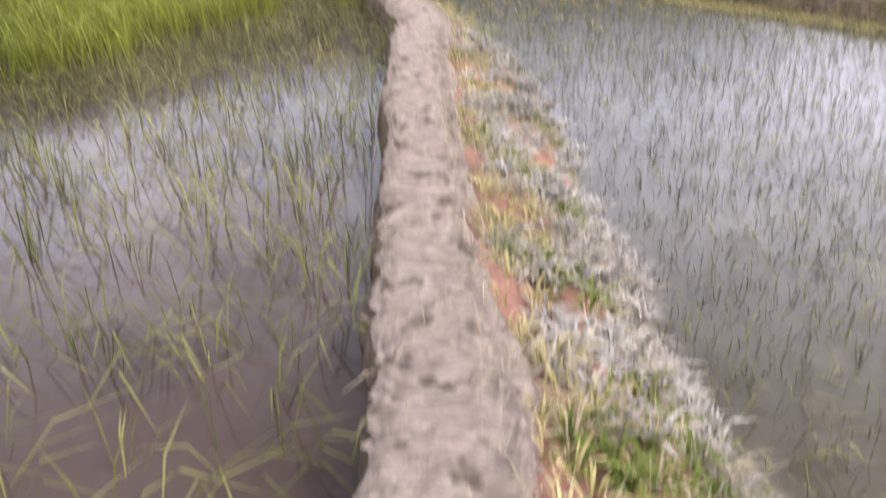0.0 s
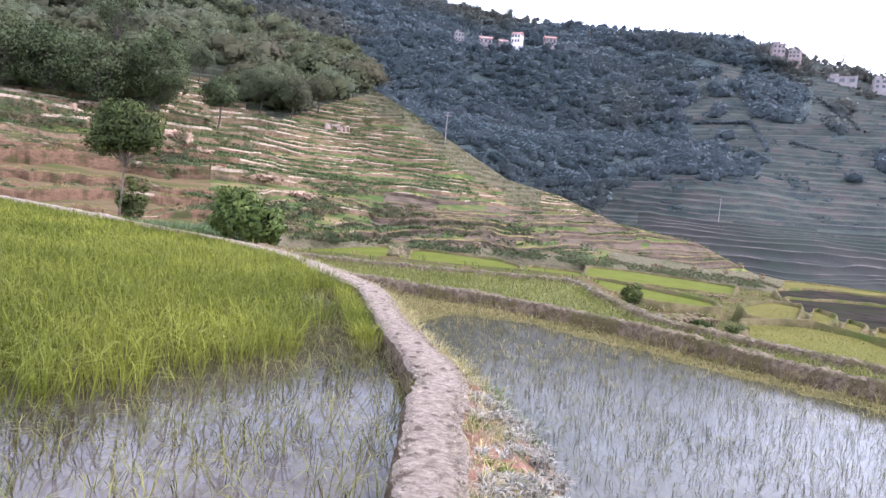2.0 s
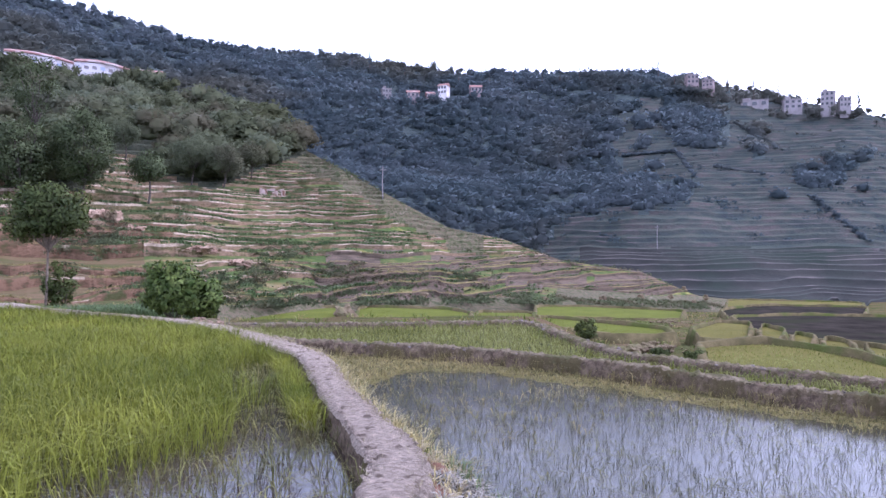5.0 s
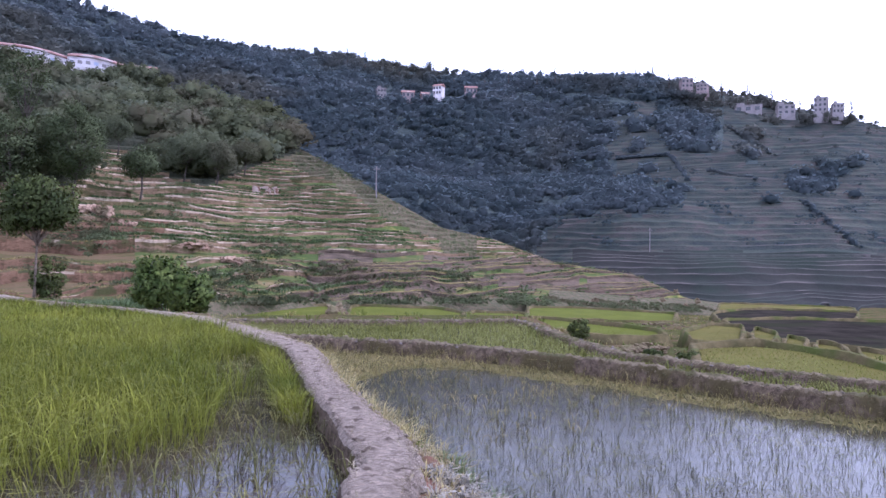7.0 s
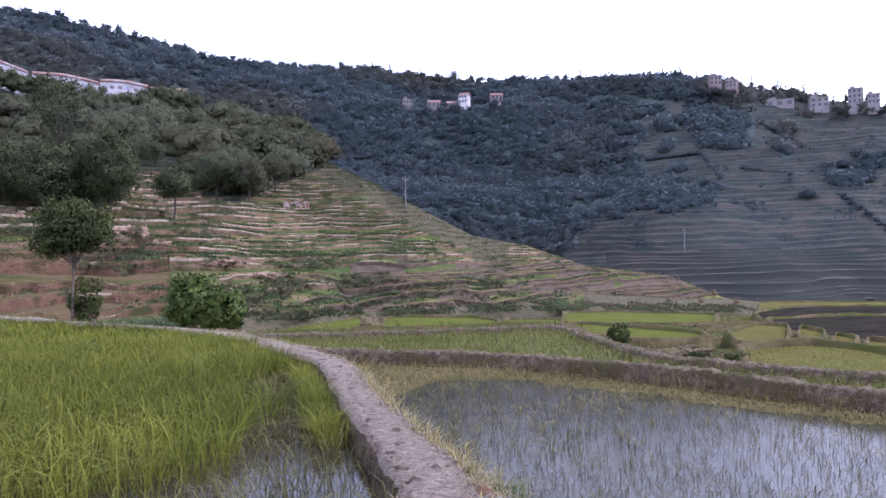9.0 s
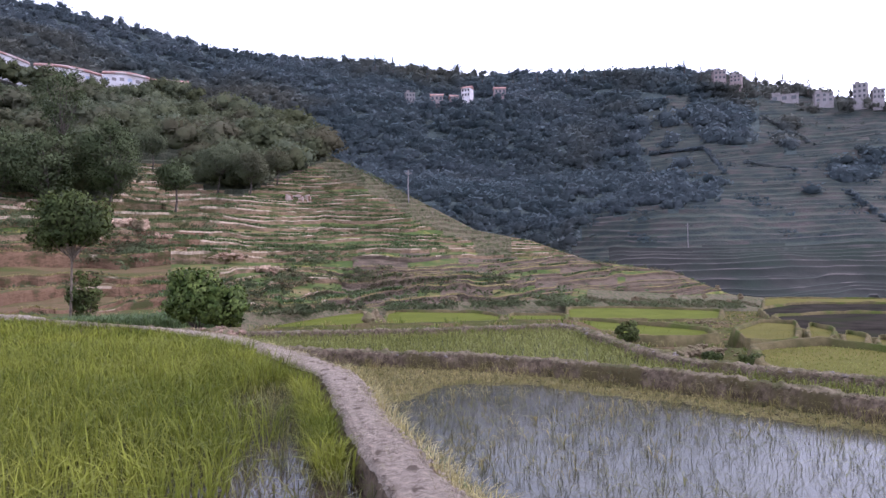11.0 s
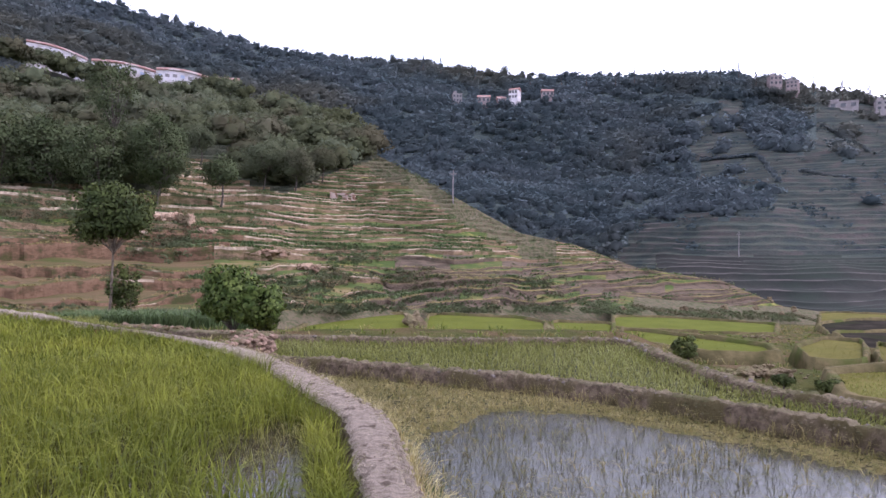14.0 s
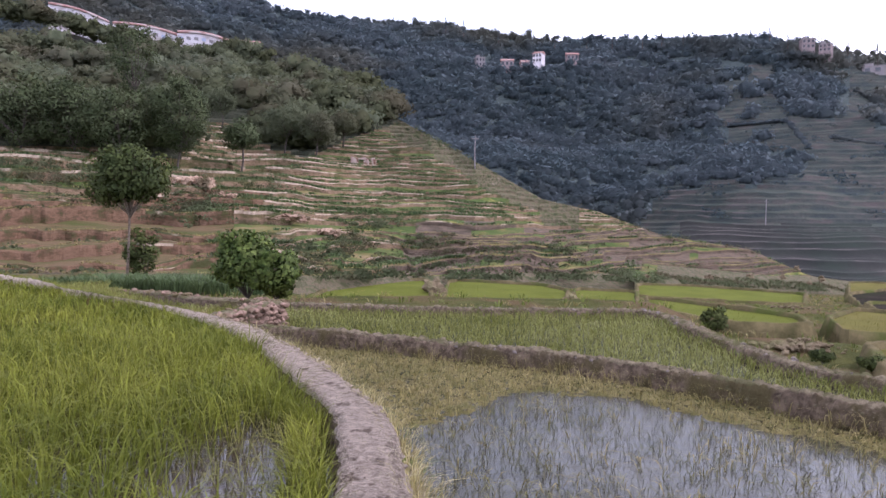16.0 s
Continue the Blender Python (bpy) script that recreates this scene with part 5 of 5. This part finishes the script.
def long_hall(az0, el0, az1, el1, r, h, label, panels=10):
    """A long white hall whose roof line runs along the slope: wall, red roof edge, window panels."""
    root = tagged(new("long_hall"), label, "building", "white halls above the woods")
    a, b = polar(az0, r, 0), polar(az1, r, 0)
    a[2], b[2] = rise(el0, r), rise(el1, r)
    n = 14
    wall, roof = bmesh.new(), bmesh.new()
    line = [a + (b - a) * s + np.array([0, 0, 1.2 * math.sin(s * math.pi)]) for s in np.linspace(0, 1, n)]
    side = np.array([(b - a)[1], -(b - a)[0], 0.0])
    side /= np.linalg.norm(side)
    if side[1] > 0:
        side = -side
    for bm, prof in ((wall, ((0, -7), (0, 0), (-9, 1.2), (-9, -7))), (roof, ((0.7, 0.05), (0.7, 0.6), (-9.6, 3.4), (-9.6, 1.3)))):
        rows = [[bm.verts.new(tuple(p + side * o + np.array([0, 0, (z if bm is roof else (z if z > -5 else -h - 5))]))) for o, z in prof] for p in line]
        for q, s in zip(rows, rows[1:]):
            for k in range(4):
                bm.faces.new((q[k], s[k], s[(k + 1) % 4], q[(k + 1) % 4]))
        bm.faces.new(rows[0])
        bm.faces.new(rows[-1][::-1])
        bmesh.ops.recalc_face_normals(bm, faces=bm.faces[:])
    part("wall", wall, M_WHITE, root)
    part("roof", roof, M_ROOF, root, "thin red roof edge")
    for k in range(panels):
        s0, s1 = (k + 0.2) / panels, (k + 0.75) / panels
        p, q = a + (b - a) * s0, a + (b - a) * s1
        lift = 1.2 * math.sin((s0 + s1) / 2 * math.pi)
        bm = bmesh.new()
        vs = [bm.verts.new(tuple(c + side * o + np.array([0, 0, z + lift]))) for o in (0.02, 0.14) for c, z in ((p, -h * 0.75), (q, -h * 0.75), (q, -h * 0.4), (p, -h * 0.4))]
        for f in ((0, 1, 2, 3), (4, 5, 6, 7), (0, 1, 5, 4), (1, 2, 6, 5), (2, 3, 7, 6), (3, 0, 4, 7)):
            bm.faces.new([vs[i] for i in f])
        bmesh.ops.recalc_face_normals(bm, faces=bm.faces[:])
        part("window", bm, M_CONCRETE if k % 3 else M_BLUE, root)
    return root


long_hall(-35.66, 13.93, -31.86, 13.17, 318, 4.5, "long white hall with a red roof edge above the woods", 8)
long_hall(-31.66, 13.17, -26.99, 12.7, 312, 3.5, "low white hall stepping down the slope", 9)
long_hall(-27.38, 13.0, -23.68, 12.65, 310, 3.5, "white hall with a curved red-edged roof", 7)
house("house", -22.33, 308, rise(11.96, 308), 8, 6, 3.6, 1, M_WHITE, M_ROOF, "small white house with a red roof beside the halls", 0, True, 2)


def pole(az, el, height, grid, label):
    r = at_view(grid, az, el)
    x, y = polar(az, r, 0)[:2]
    bm = bmesh.new()
    limb(bm, (0, 0, -0.5), (0, 0, height), 0.14, 0.09, 8)
    box(bm, -0.7, 0.7, -0.05, 0.05, height - 0.8, height - 0.65)
    me = bpy.data.meshes.new("utility_pole")
    bm.to_mesh(me)
    bm.free()
    me.materials.append(M_CONCRETE)
    ob = tagged(new("utility_pole", me), label, "pole")
    ob.location = (float(x), float(y), on_hill(grid, az, r))


pole(-5.06, 4.04, 6.5, SPUR, "pale concrete utility pole on the hill crest")
pole(16.22, -0.14, 8, FAR, "pale concrete utility pole among the far terraces")


def conifer(az, el_top, el_base, r, label="narrow dark conifer on the ridge"):
    """A narrow conifer: a mast with whorls of drooping leaf clumps."""
    z0, z1 = rise(el_base, r) - 2, rise(el_top, r)
    h = z1 - z0
    root = tagged(new("conifer"), label, "tree", "conifers along the ridge")
    x, y = polar(az, r, 0)[:2]
    root.location = (float(x), float(y), z0)
    bm = bmesh.new()
    limb(bm, (0, 0, 0), (0, 0, h), 0.3, 0.08, 6)
    part("trunk", bm, M_BARK_DARK, root)
    c, rad = [], []
    for k in range(16):
        f = 0.25 + 0.72 * k / 15
        a = RNG.uniform(0, 6.28)
        w = h * 0.12 * (1.15 - f)
        c.append((math.cos(a) * w, math.sin(a) * w, h * f))
        rad.append(h * 0.09 * (1.25 - f))
    v, f, w = leaf_cloud(np.array(c), np.array(rad), 24, h * 0.05, 0.5)
    crown = mesh_object("crown", v, f, M_LEAF_HAZED, normals=w)
    crown.data.attributes.new("tone", "FLOAT", "POINT").data.foreach_set("value", np.full(len(v), 0.3, np.float32))
    crown.parent = root


for az, t, b in ((8.78, 13.95, 12.98), (16.14, 13.8, 12.92), (21.03, 12.48, 11.5), (22.8, 12.01, 10.73), (24.37, 11.63, 10.56), (28.95, 10.31, 9.43), (29.38, 10.51, 9.24), (12.29, 13.48, 12.8), (13.94, 13.49, 12.71)):
    conifer(az, t, b, 545)
for az in (-7.5, -6.1, -3.4, 0.9, 3.3, 5.2, 7.4, 10.3, 11.2, 14.9, 17.3, 19.4, 26.2, 27.0):
    e = float(np.interp(az, FA_AZ, FA_EL))
    conifer(az, e + RNG.uniform(0.35, 0.75), e - 0.3, 545)


# ---- stones, rocks and bushes ----
def stone_mesh(name, seed, rough=0.28):
    """A rough, rounded field stone of about unit size."""
    bm = bmesh.new()
    bmesh.ops.create_icosphere(bm, subdivisions=1 if rough < 0.3 else 3, radius=0.5)
    for v in bm.verts:
        n = (0.5 * nz(v.co.x * 7, v.co.y * 7 + seed, v.co.z * 7) if rough > 0.3 else 0) + nz(v.co.x * 2.3 + seed * 7, v.co.y * 2.3, v.co.z * 2.3)
        v.co *= 1 + rough * n * 2
        v.co.z *= 0.8
        v.co.x = max(-0.44, min(0.44, v.co.x))
    me = bpy.data.meshes.new(name)
    bm.to_mesh(me)
    bm.free()
    return me


def stones_on(owner, name, spots, sizes, material, kinds=5, flat=0.7):
    meshes = []
    for k in range(kinds):
        me = stone_mesh(name, k + 1)
        me.materials.append(material)
        meshes.append(me)
    for k, (p, s) in enumerate(zip(spots, sizes)):
        ob = new(name, meshes[k % kinds])
        ob.parent = owner
        ob.matrix_local = pose(*[float(c) for c in p], RNG.uniform(-15, 15), RNG.uniform(-15, 15), RNG.uniform(0, 360)) @ Matrix.Diagonal((s, s * RNG.uniform(0.6, 1.0), s * flat, 1))


M_STONE = surface("field_stone", (0.155, 0.106, 0.078), (0.383, 0.257, 0.192), 3, 0.9, 0.7, 10, (0.144, 0.113, 0.062), 1.2)
M_ROCK = surface("pale_rock", (0.122, 0.090, 0.054), (0.297, 0.232, 0.147), 1.2, 0.9, 0.8, 5, (0.193, 0.172, 0.085), 0.6, depth=0.1)


def stone_wall():
    """A low dry-stone wall that bends round the little paddy beside the path."""
    line = spline([(-8.3, 18.8), (-7.9, 21.0), (-7.5, 23.2), (-7.55, 23.85), (-8.3, 24.05), (-10.2, 24.3), (-12.6, 26.2), (-15.2, 28.3), (-17.5, 30)], 240)
    d = np.gradient(line, axis=0)
    d /= np.linalg.norm(d, axis=1)[:, None]
    s = np.stack([d[:, 1], -d[:, 0]], 1)
    rows = []
    for i, c in enumerate(line):
        top = -0.93 - 0.4 * float(smooth_step(i, 110, 235)) + 0.05 * nz(i * 0.3, 5)
        rows.append([(*(c + s[i] * o), z) for o, z in ((0.26, -2.6), (0.2, top - 0.06), (0.12, top), (-0.12, top), (-0.2, top - 0.06), (-0.26, -2.6))])
    wall = tagged(strip("wall_stone", rows, [M_BANKSIDE, M_DYKETOP], 0.06, 3.0, True, [0, 1, 1, 1, 0]), "low dry-stone wall of rough field stones round a small plot", "stone wall", kind="structure")
    spots, sizes = [], []
    face = np.where(line[:, 1] < 23.9)[0]
    face = face[face < 120]
    for course in range(6):
        for f in np.linspace(face[0], face[-1] + 4, 26):
            k = int(f + RNG.uniform(-0.6, 0.6))
            spots.append((*(line[k] + s[k] * (0.24 + RNG.normal(0, 0.015))), -1.0 - course * 0.135 + RNG.normal(0, 0.02)))
            sizes.append(RNG.uniform(0.18, 0.30))
    for _ in range(110):
        k = int(240 * RNG.uniform() ** 1.3)
        spots.append((*(line[k] + s[k] * RNG.uniform(-0.2, 0.2)), -0.93 - 0.4 * float(smooth_step(k, 110, 235)) + RNG.normal(0, 0.015)))
        sizes.append(RNG.uniform(0.10, 0.24))
    stones_on(wall, "stone", spots, sizes, M_STONE)


stone_wall()


def crest_stones(owner_name, line, z, n, lo, hi, material, spread):
    c = spline(line, 400)
    spots, sizes = [], []
    for _ in range(n):
        i = RNG.integers(10, 330)
        q = c[i] + RNG.normal(0, spread, 2)
        spots.append((*q, z + RNG.normal(0, 0.02)))
        sizes.append(RNG.uniform(lo, hi))
    stones_on(bpy.data.objects[owner_name], "stone", spots, sizes, material)


crest_stones("dyke_front", DYKE, -0.98, 160, 0.04, 0.11, M_STONETOP, 0.085)
crest_stones("dyke_back", WALL3, -1.44, 220, 0.06, 0.19, M_STONETOP, 0.10)


def rock(x, y, z, size, label):
    me = stone_mesh("rock", x + y, 0.55)
    me.materials.append(M_ROCK)
    ob = tagged(new("rock", me), label, "rock", "rocks round the valley fields")
    ob.matrix_world = pose(x, y, z, 0, 0, x * 40) @ Matrix.Diagonal((size, size * 0.8, size * 0.85, 1))
    return ob


rock(-9.9, 71.0, -5.3, 1.9, "pale rock outcrop between two rice terraces")
rock(-10.6, 74, -5.2, 1.8, "pale rock outcrop between two rice terraces")
rock(2.2, 66.0, -5.4, 1.5, "pale boulder at the corner of a rice terrace")
for az, el, size in ((18.29, -3.15, 1.6), (17.41, -3.84, 1.2), (15.25, -3.94, 1.4), (12.42, -4.13, 1.2), (8.03, -4.23, 1.0), (-1.7, -3.92, 1.0), (19.86, -3.83, 1.4), (19.08, -4.22, 1.2)):
    r = at_view(SPUR, az, el)
    x, y = polar(az, r, 0)[:2]
    rock(float(x), float(y), on_hill(SPUR, az, r) + size * 0.2, size, "weathered pale rock at the foot of the terraced hill")


def rubble(x, y, z, wide, deep, n, label):
    """A heap of broken stones between the fields."""
    root = tagged(new("rubble_heap"), label, "rubble heap", "rubble heaps beside the fields")
    root.location = (x, y, z)
    spots, sizes = [], []
    for _ in range(n):
        u, v = RNG.normal(0, 0.4, 2).clip(-1, 1)
        spots.append((u * wide / 2, v * deep / 2, 0.3 * (1 - abs(u)) * (1 - abs(v)) + RNG.normal(0, 0.05)))
        sizes.append(RNG.uniform(0.14, 0.42))
    stones_on(root, "stone", spots, sizes, M_ROCK)


rubble(8.9, 32.4, -3.2, 3.6, 2.2, 110, "heap of pale broken stones at the corner of the back dyke")
rubble(20.5, 68.5, -5.75, 5.0, 4.0, 45, "pale stones and earth at the corner of a rice terrace")
rubble(-16.8, 38.3, -2.75, 2.6, 1.6, 40, "low heap of reddish stones beside the leafy bush")
M_OUTCROP = surface("pink_outcrop", (0.27, 0.172, 0.118), (0.58, 0.415, 0.300), 0.8, 0.9, 0.9, 3, (0.15, 0.115, 0.07), 0.4, depth=0.2)


def outcrop(az, el, wide, tall, n, label):
    """A bare broken rock face in the side of a terrace, of several blocks."""
    r = at_view(SPUR, az, el)
    x, y = (float(c) for c in polar(az, r, 0)[:2])
    root = tagged(new("rock_outcrop"), label, "rock outcrop", "rock faces in the hill terraces")
    root.location = (x, y, on_hill(SPUR, az, r))
    for k in range(n):
        me = stone_mesh("block", k * 1.7 + az, 0.5)
        me.materials.append(M_OUTCROP)
        ob = new("block", me)
        ob.parent = root
        f = (k + 0.5) / n - 0.5
        h = tall * RNG.uniform(0.6, 0.85)
        ob.matrix_local = pose(f * wide, RNG.uniform(-0.3, 0.3), h * 0.25 + RNG.uniform(-0.2, 0.2), 0, 0, RNG.uniform(-25, 25)) @ Matrix.Diagonal((wide / n * 1.9, 1.6, h, 1))


for az, el, wide, tall, n in ((-26.2, 2.2, 5.2, 2.3, 7), (-23.9, 1.35, 2.8, 1.7, 4), (-22.9, 0.2, 5.5, 0.9, 7), (-19.8, -0.1, 6.5, 1.1, 8), (-16.6, -1.25, 3.5, 1.2, 5), (-33.0, 3.3, 1.6, 2.2, 2)):
    outcrop(az, el, wide, tall, n, "bare pinkish rock face breaking out of a terrace")


def low_bush(x, y, z, h, w, label, leaves=M_LEAF):
    return tree("shrub", x, y, z, h, 0.1, w, 26, 60, max(0.08, w * 0.08), M_BARK_DARK, leaves, label, 0.04, "shrub")


low_bush(-10.6, 46.5, -5.0, 1.9, 2.4, "low dark bush at the edge of a rice terrace")
low_bush(-12.6, 46.0, -5.0, 1.6, 2.6, "low dark bush at the edge of a rice terrace")
low_bush(8.9, 26.6, -2.8, 0.45, 0.9, "low green bush by the stony dyke")
low_bush(7.9, 27.6, -2.8, 0.4, 0.7, "low green bush by the stony dyke")
def tall_grass():
    n = 900
    x, y = RNG.uniform(-27, -14.5, n), RNG.uniform(38, 47, n)
    k = np.array([nz(a * 0.35, b * 0.35, 6) for a, b in zip(x, y)]) > -0.15
    x, y = x[k], y[k]
    r, az = np.hypot(x - CX, y - CY), np.degrees(np.arctan2(x - CX, y - CY))
    tufts("tall_grass", x, y, valley(az, r) - 0.05, 10, 0.9, 0.05, 0.8, 0.4, M_CROP, "tall green grass between the slender tree and the bush", "grass")


tall_grass()


def grass_margins():
    """Rough grass on the banks between the fields."""
    x, y = RNG.uniform(-32, 40, 4200), RNG.uniform(26, 112, 4200)
    ok = np.ones(len(x), bool)
    for _, o, _ in FIELDS:
        ok &= ~inside(x, y, o)
    ok &= ~inside(x, y, FIELD_MID) & ~inside(x, y, FIELD_LEFT)
    x, y = x[ok], y[ok]
    r, az = np.hypot(x - CX, y - CY), np.degrees(np.arctan2(x - CX, y - CY))
    ok = (r < np.interp(az, SB_AZ, SB_R)) & (az > -48)
    x, y, r, az = x[ok], y[ok], r[ok], az[ok]
    k = RNG.uniform(0, 1, len(x)) < 0.5
    tufts("rough_grass", x[k], y[k], valley(az[k], r[k]) - 0.05, 7, 0.28, 0.04, 0.9, 0.25, M_HERB, "rough green grass on the valley banks", "grass")
    k = ~k
    tufts("rough_grass", x[k], y[k], valley(az[k], r[k]) - 0.05, 7, 0.26, 0.036, 0.9, 0.25, M_MAT, "dry olive grass on the valley banks", "grass")


grass_margins()


def foot_scrub():
    """Scrub along the foot of the terraced hill and on its crest."""
    c, rad = [], []
    for _ in range(5600):
        az = RNG.uniform(-24, 22)
        r = np.interp(az, SB_AZ, SB_R) + RNG.uniform(-3, 15)
        if nz(az * 0.55, r * 0.16, 8) + RNG.uniform(-0.25, 0.25) < -0.06:
            continue
        z = on_hill(SPUR, az, r)
        w = 0.16 + 0.5 * RNG.uniform() ** 2
        c.append((*polar(az, r, 0)[:2], z + 0.1 * w))
        rad.append(w)
    for _ in range(240):
        az = RNG.uniform(-13.5, 16)
        r = np.interp(az, SP_AZ, SP_R) - RNG.uniform(0, 9)
        w = 0.4 + 1.3 * RNG.uniform() ** 2
        c.append((*polar(az, r, 0)[:2], on_hill(SPUR, az, r) + 0.5 * w))
        rad.append(w)
    v, f, w = leaf_cloud(np.array(c), np.array(rad), 12, 0.26, 0.6)
    tagged(mesh_object("scrub", v, f, M_SCRUB, normals=w), "dark green scrub along the foot and crest of the hill", "scrub", kind="stuff")


foot_scrub()


def thicket(az, el, wide, tall, n):
    """A patch of scrub that has overgrown some terraces."""
    c = []
    for _ in range(n):
        a, e = az + RNG.normal() * wide, el + RNG.normal() * tall
        r = at_view(SPUR, a, e)
        c.append((*polar(a, r, 0)[:2], on_hill(SPUR, a, r) + 0.25))
    v, f, w = leaf_cloud(np.array(c), RNG.uniform(0.35, 0.9, n), 34, 0.23, 0.55)
    tagged(mesh_object("thicket", v, f, M_SCRUB, normals=w), "thicket of grey-green scrub overgrowing the hill terraces", "scrub", kind="stuff")


for az, el, wide, tall, n in ((-26.8, 0.3, 1.3, 0.5, 70), (-12.5, -0.4, 1.3, 0.25, 60), (-14.5, -2.0, 1.3, 0.4, 70), (-8.5, -1.9, 1.2, 0.35, 60), (2.5, -2.2, 1.5, 0.25, 60), (-30.5, 3.0, 2.0, 0.5, 110), (-34.5, 2.9, 1.6, 0.5, 110), (-38.0, 3.1, 1.6, 0.5, 110), (-25.6, 0.9, 1.0, 0.5, 80), (-21.3, 2.4, 1.2, 0.4, 60), (-8.8, 6.2, 1.4, 0.5, 60)):
    thicket(az, el, wide, tall, n)


def ruin():
    """Broken pale walls of a roofless hut on the hill."""
    az, el = -13.67, 4.19
    r = at_view(SPUR, az, el)
    x, y = polar(az, r, 0)[:2]
    root = tagged(new("hut_ruin"), "roofless pale pink hut with broken walls on a terrace", "hut")
    root.matrix_world = pose(float(x), float(y), on_hill(SPUR, az, r), 0, 0, 8)
    for x0, x1, y0, y1, h in ((-2.6, -1.1, -1.5, -1.2, 1.2), (0.1, 1.2, -1.5, -1.2, 0.7), (1.9, 2.6, -1.5, -1.2, 1.0), (-2.6, -2.3, -1.2, 1.5, 1.1), (2.3, 2.6, -1.2, 1.5, 0.7), (-2.3, 2.3, 1.2, 1.5, 1.3)):
        bm = bmesh.new()
        box(bm, x0, x1, y0, y1, -1, h)
        bmesh.ops.subdivide_edges(bm, edges=bm.edges[:], cuts=3, use_grid_fill=True)
        for v in bm.verts:
            v.co += Vector((0.12 * nz(v.co.x * 2, v.co.y * 2, v.co.z), 0.12 * nz(v.co.y * 2, v.co.z, 4), 0.4 * nz(v.co.x * 2.5, v.co.y, 9)))
        part("wall", bm, M_RUIN, root)


M_RUIN = surface("pink_plaster", (0.36, 0.26, 0.215), (0.58, 0.45, 0.385), 1.2, 0.9, 0.4, 5, (0.24, 0.13, 0.09), 0.9, third_at=(0.5, 0.58))
ruin()
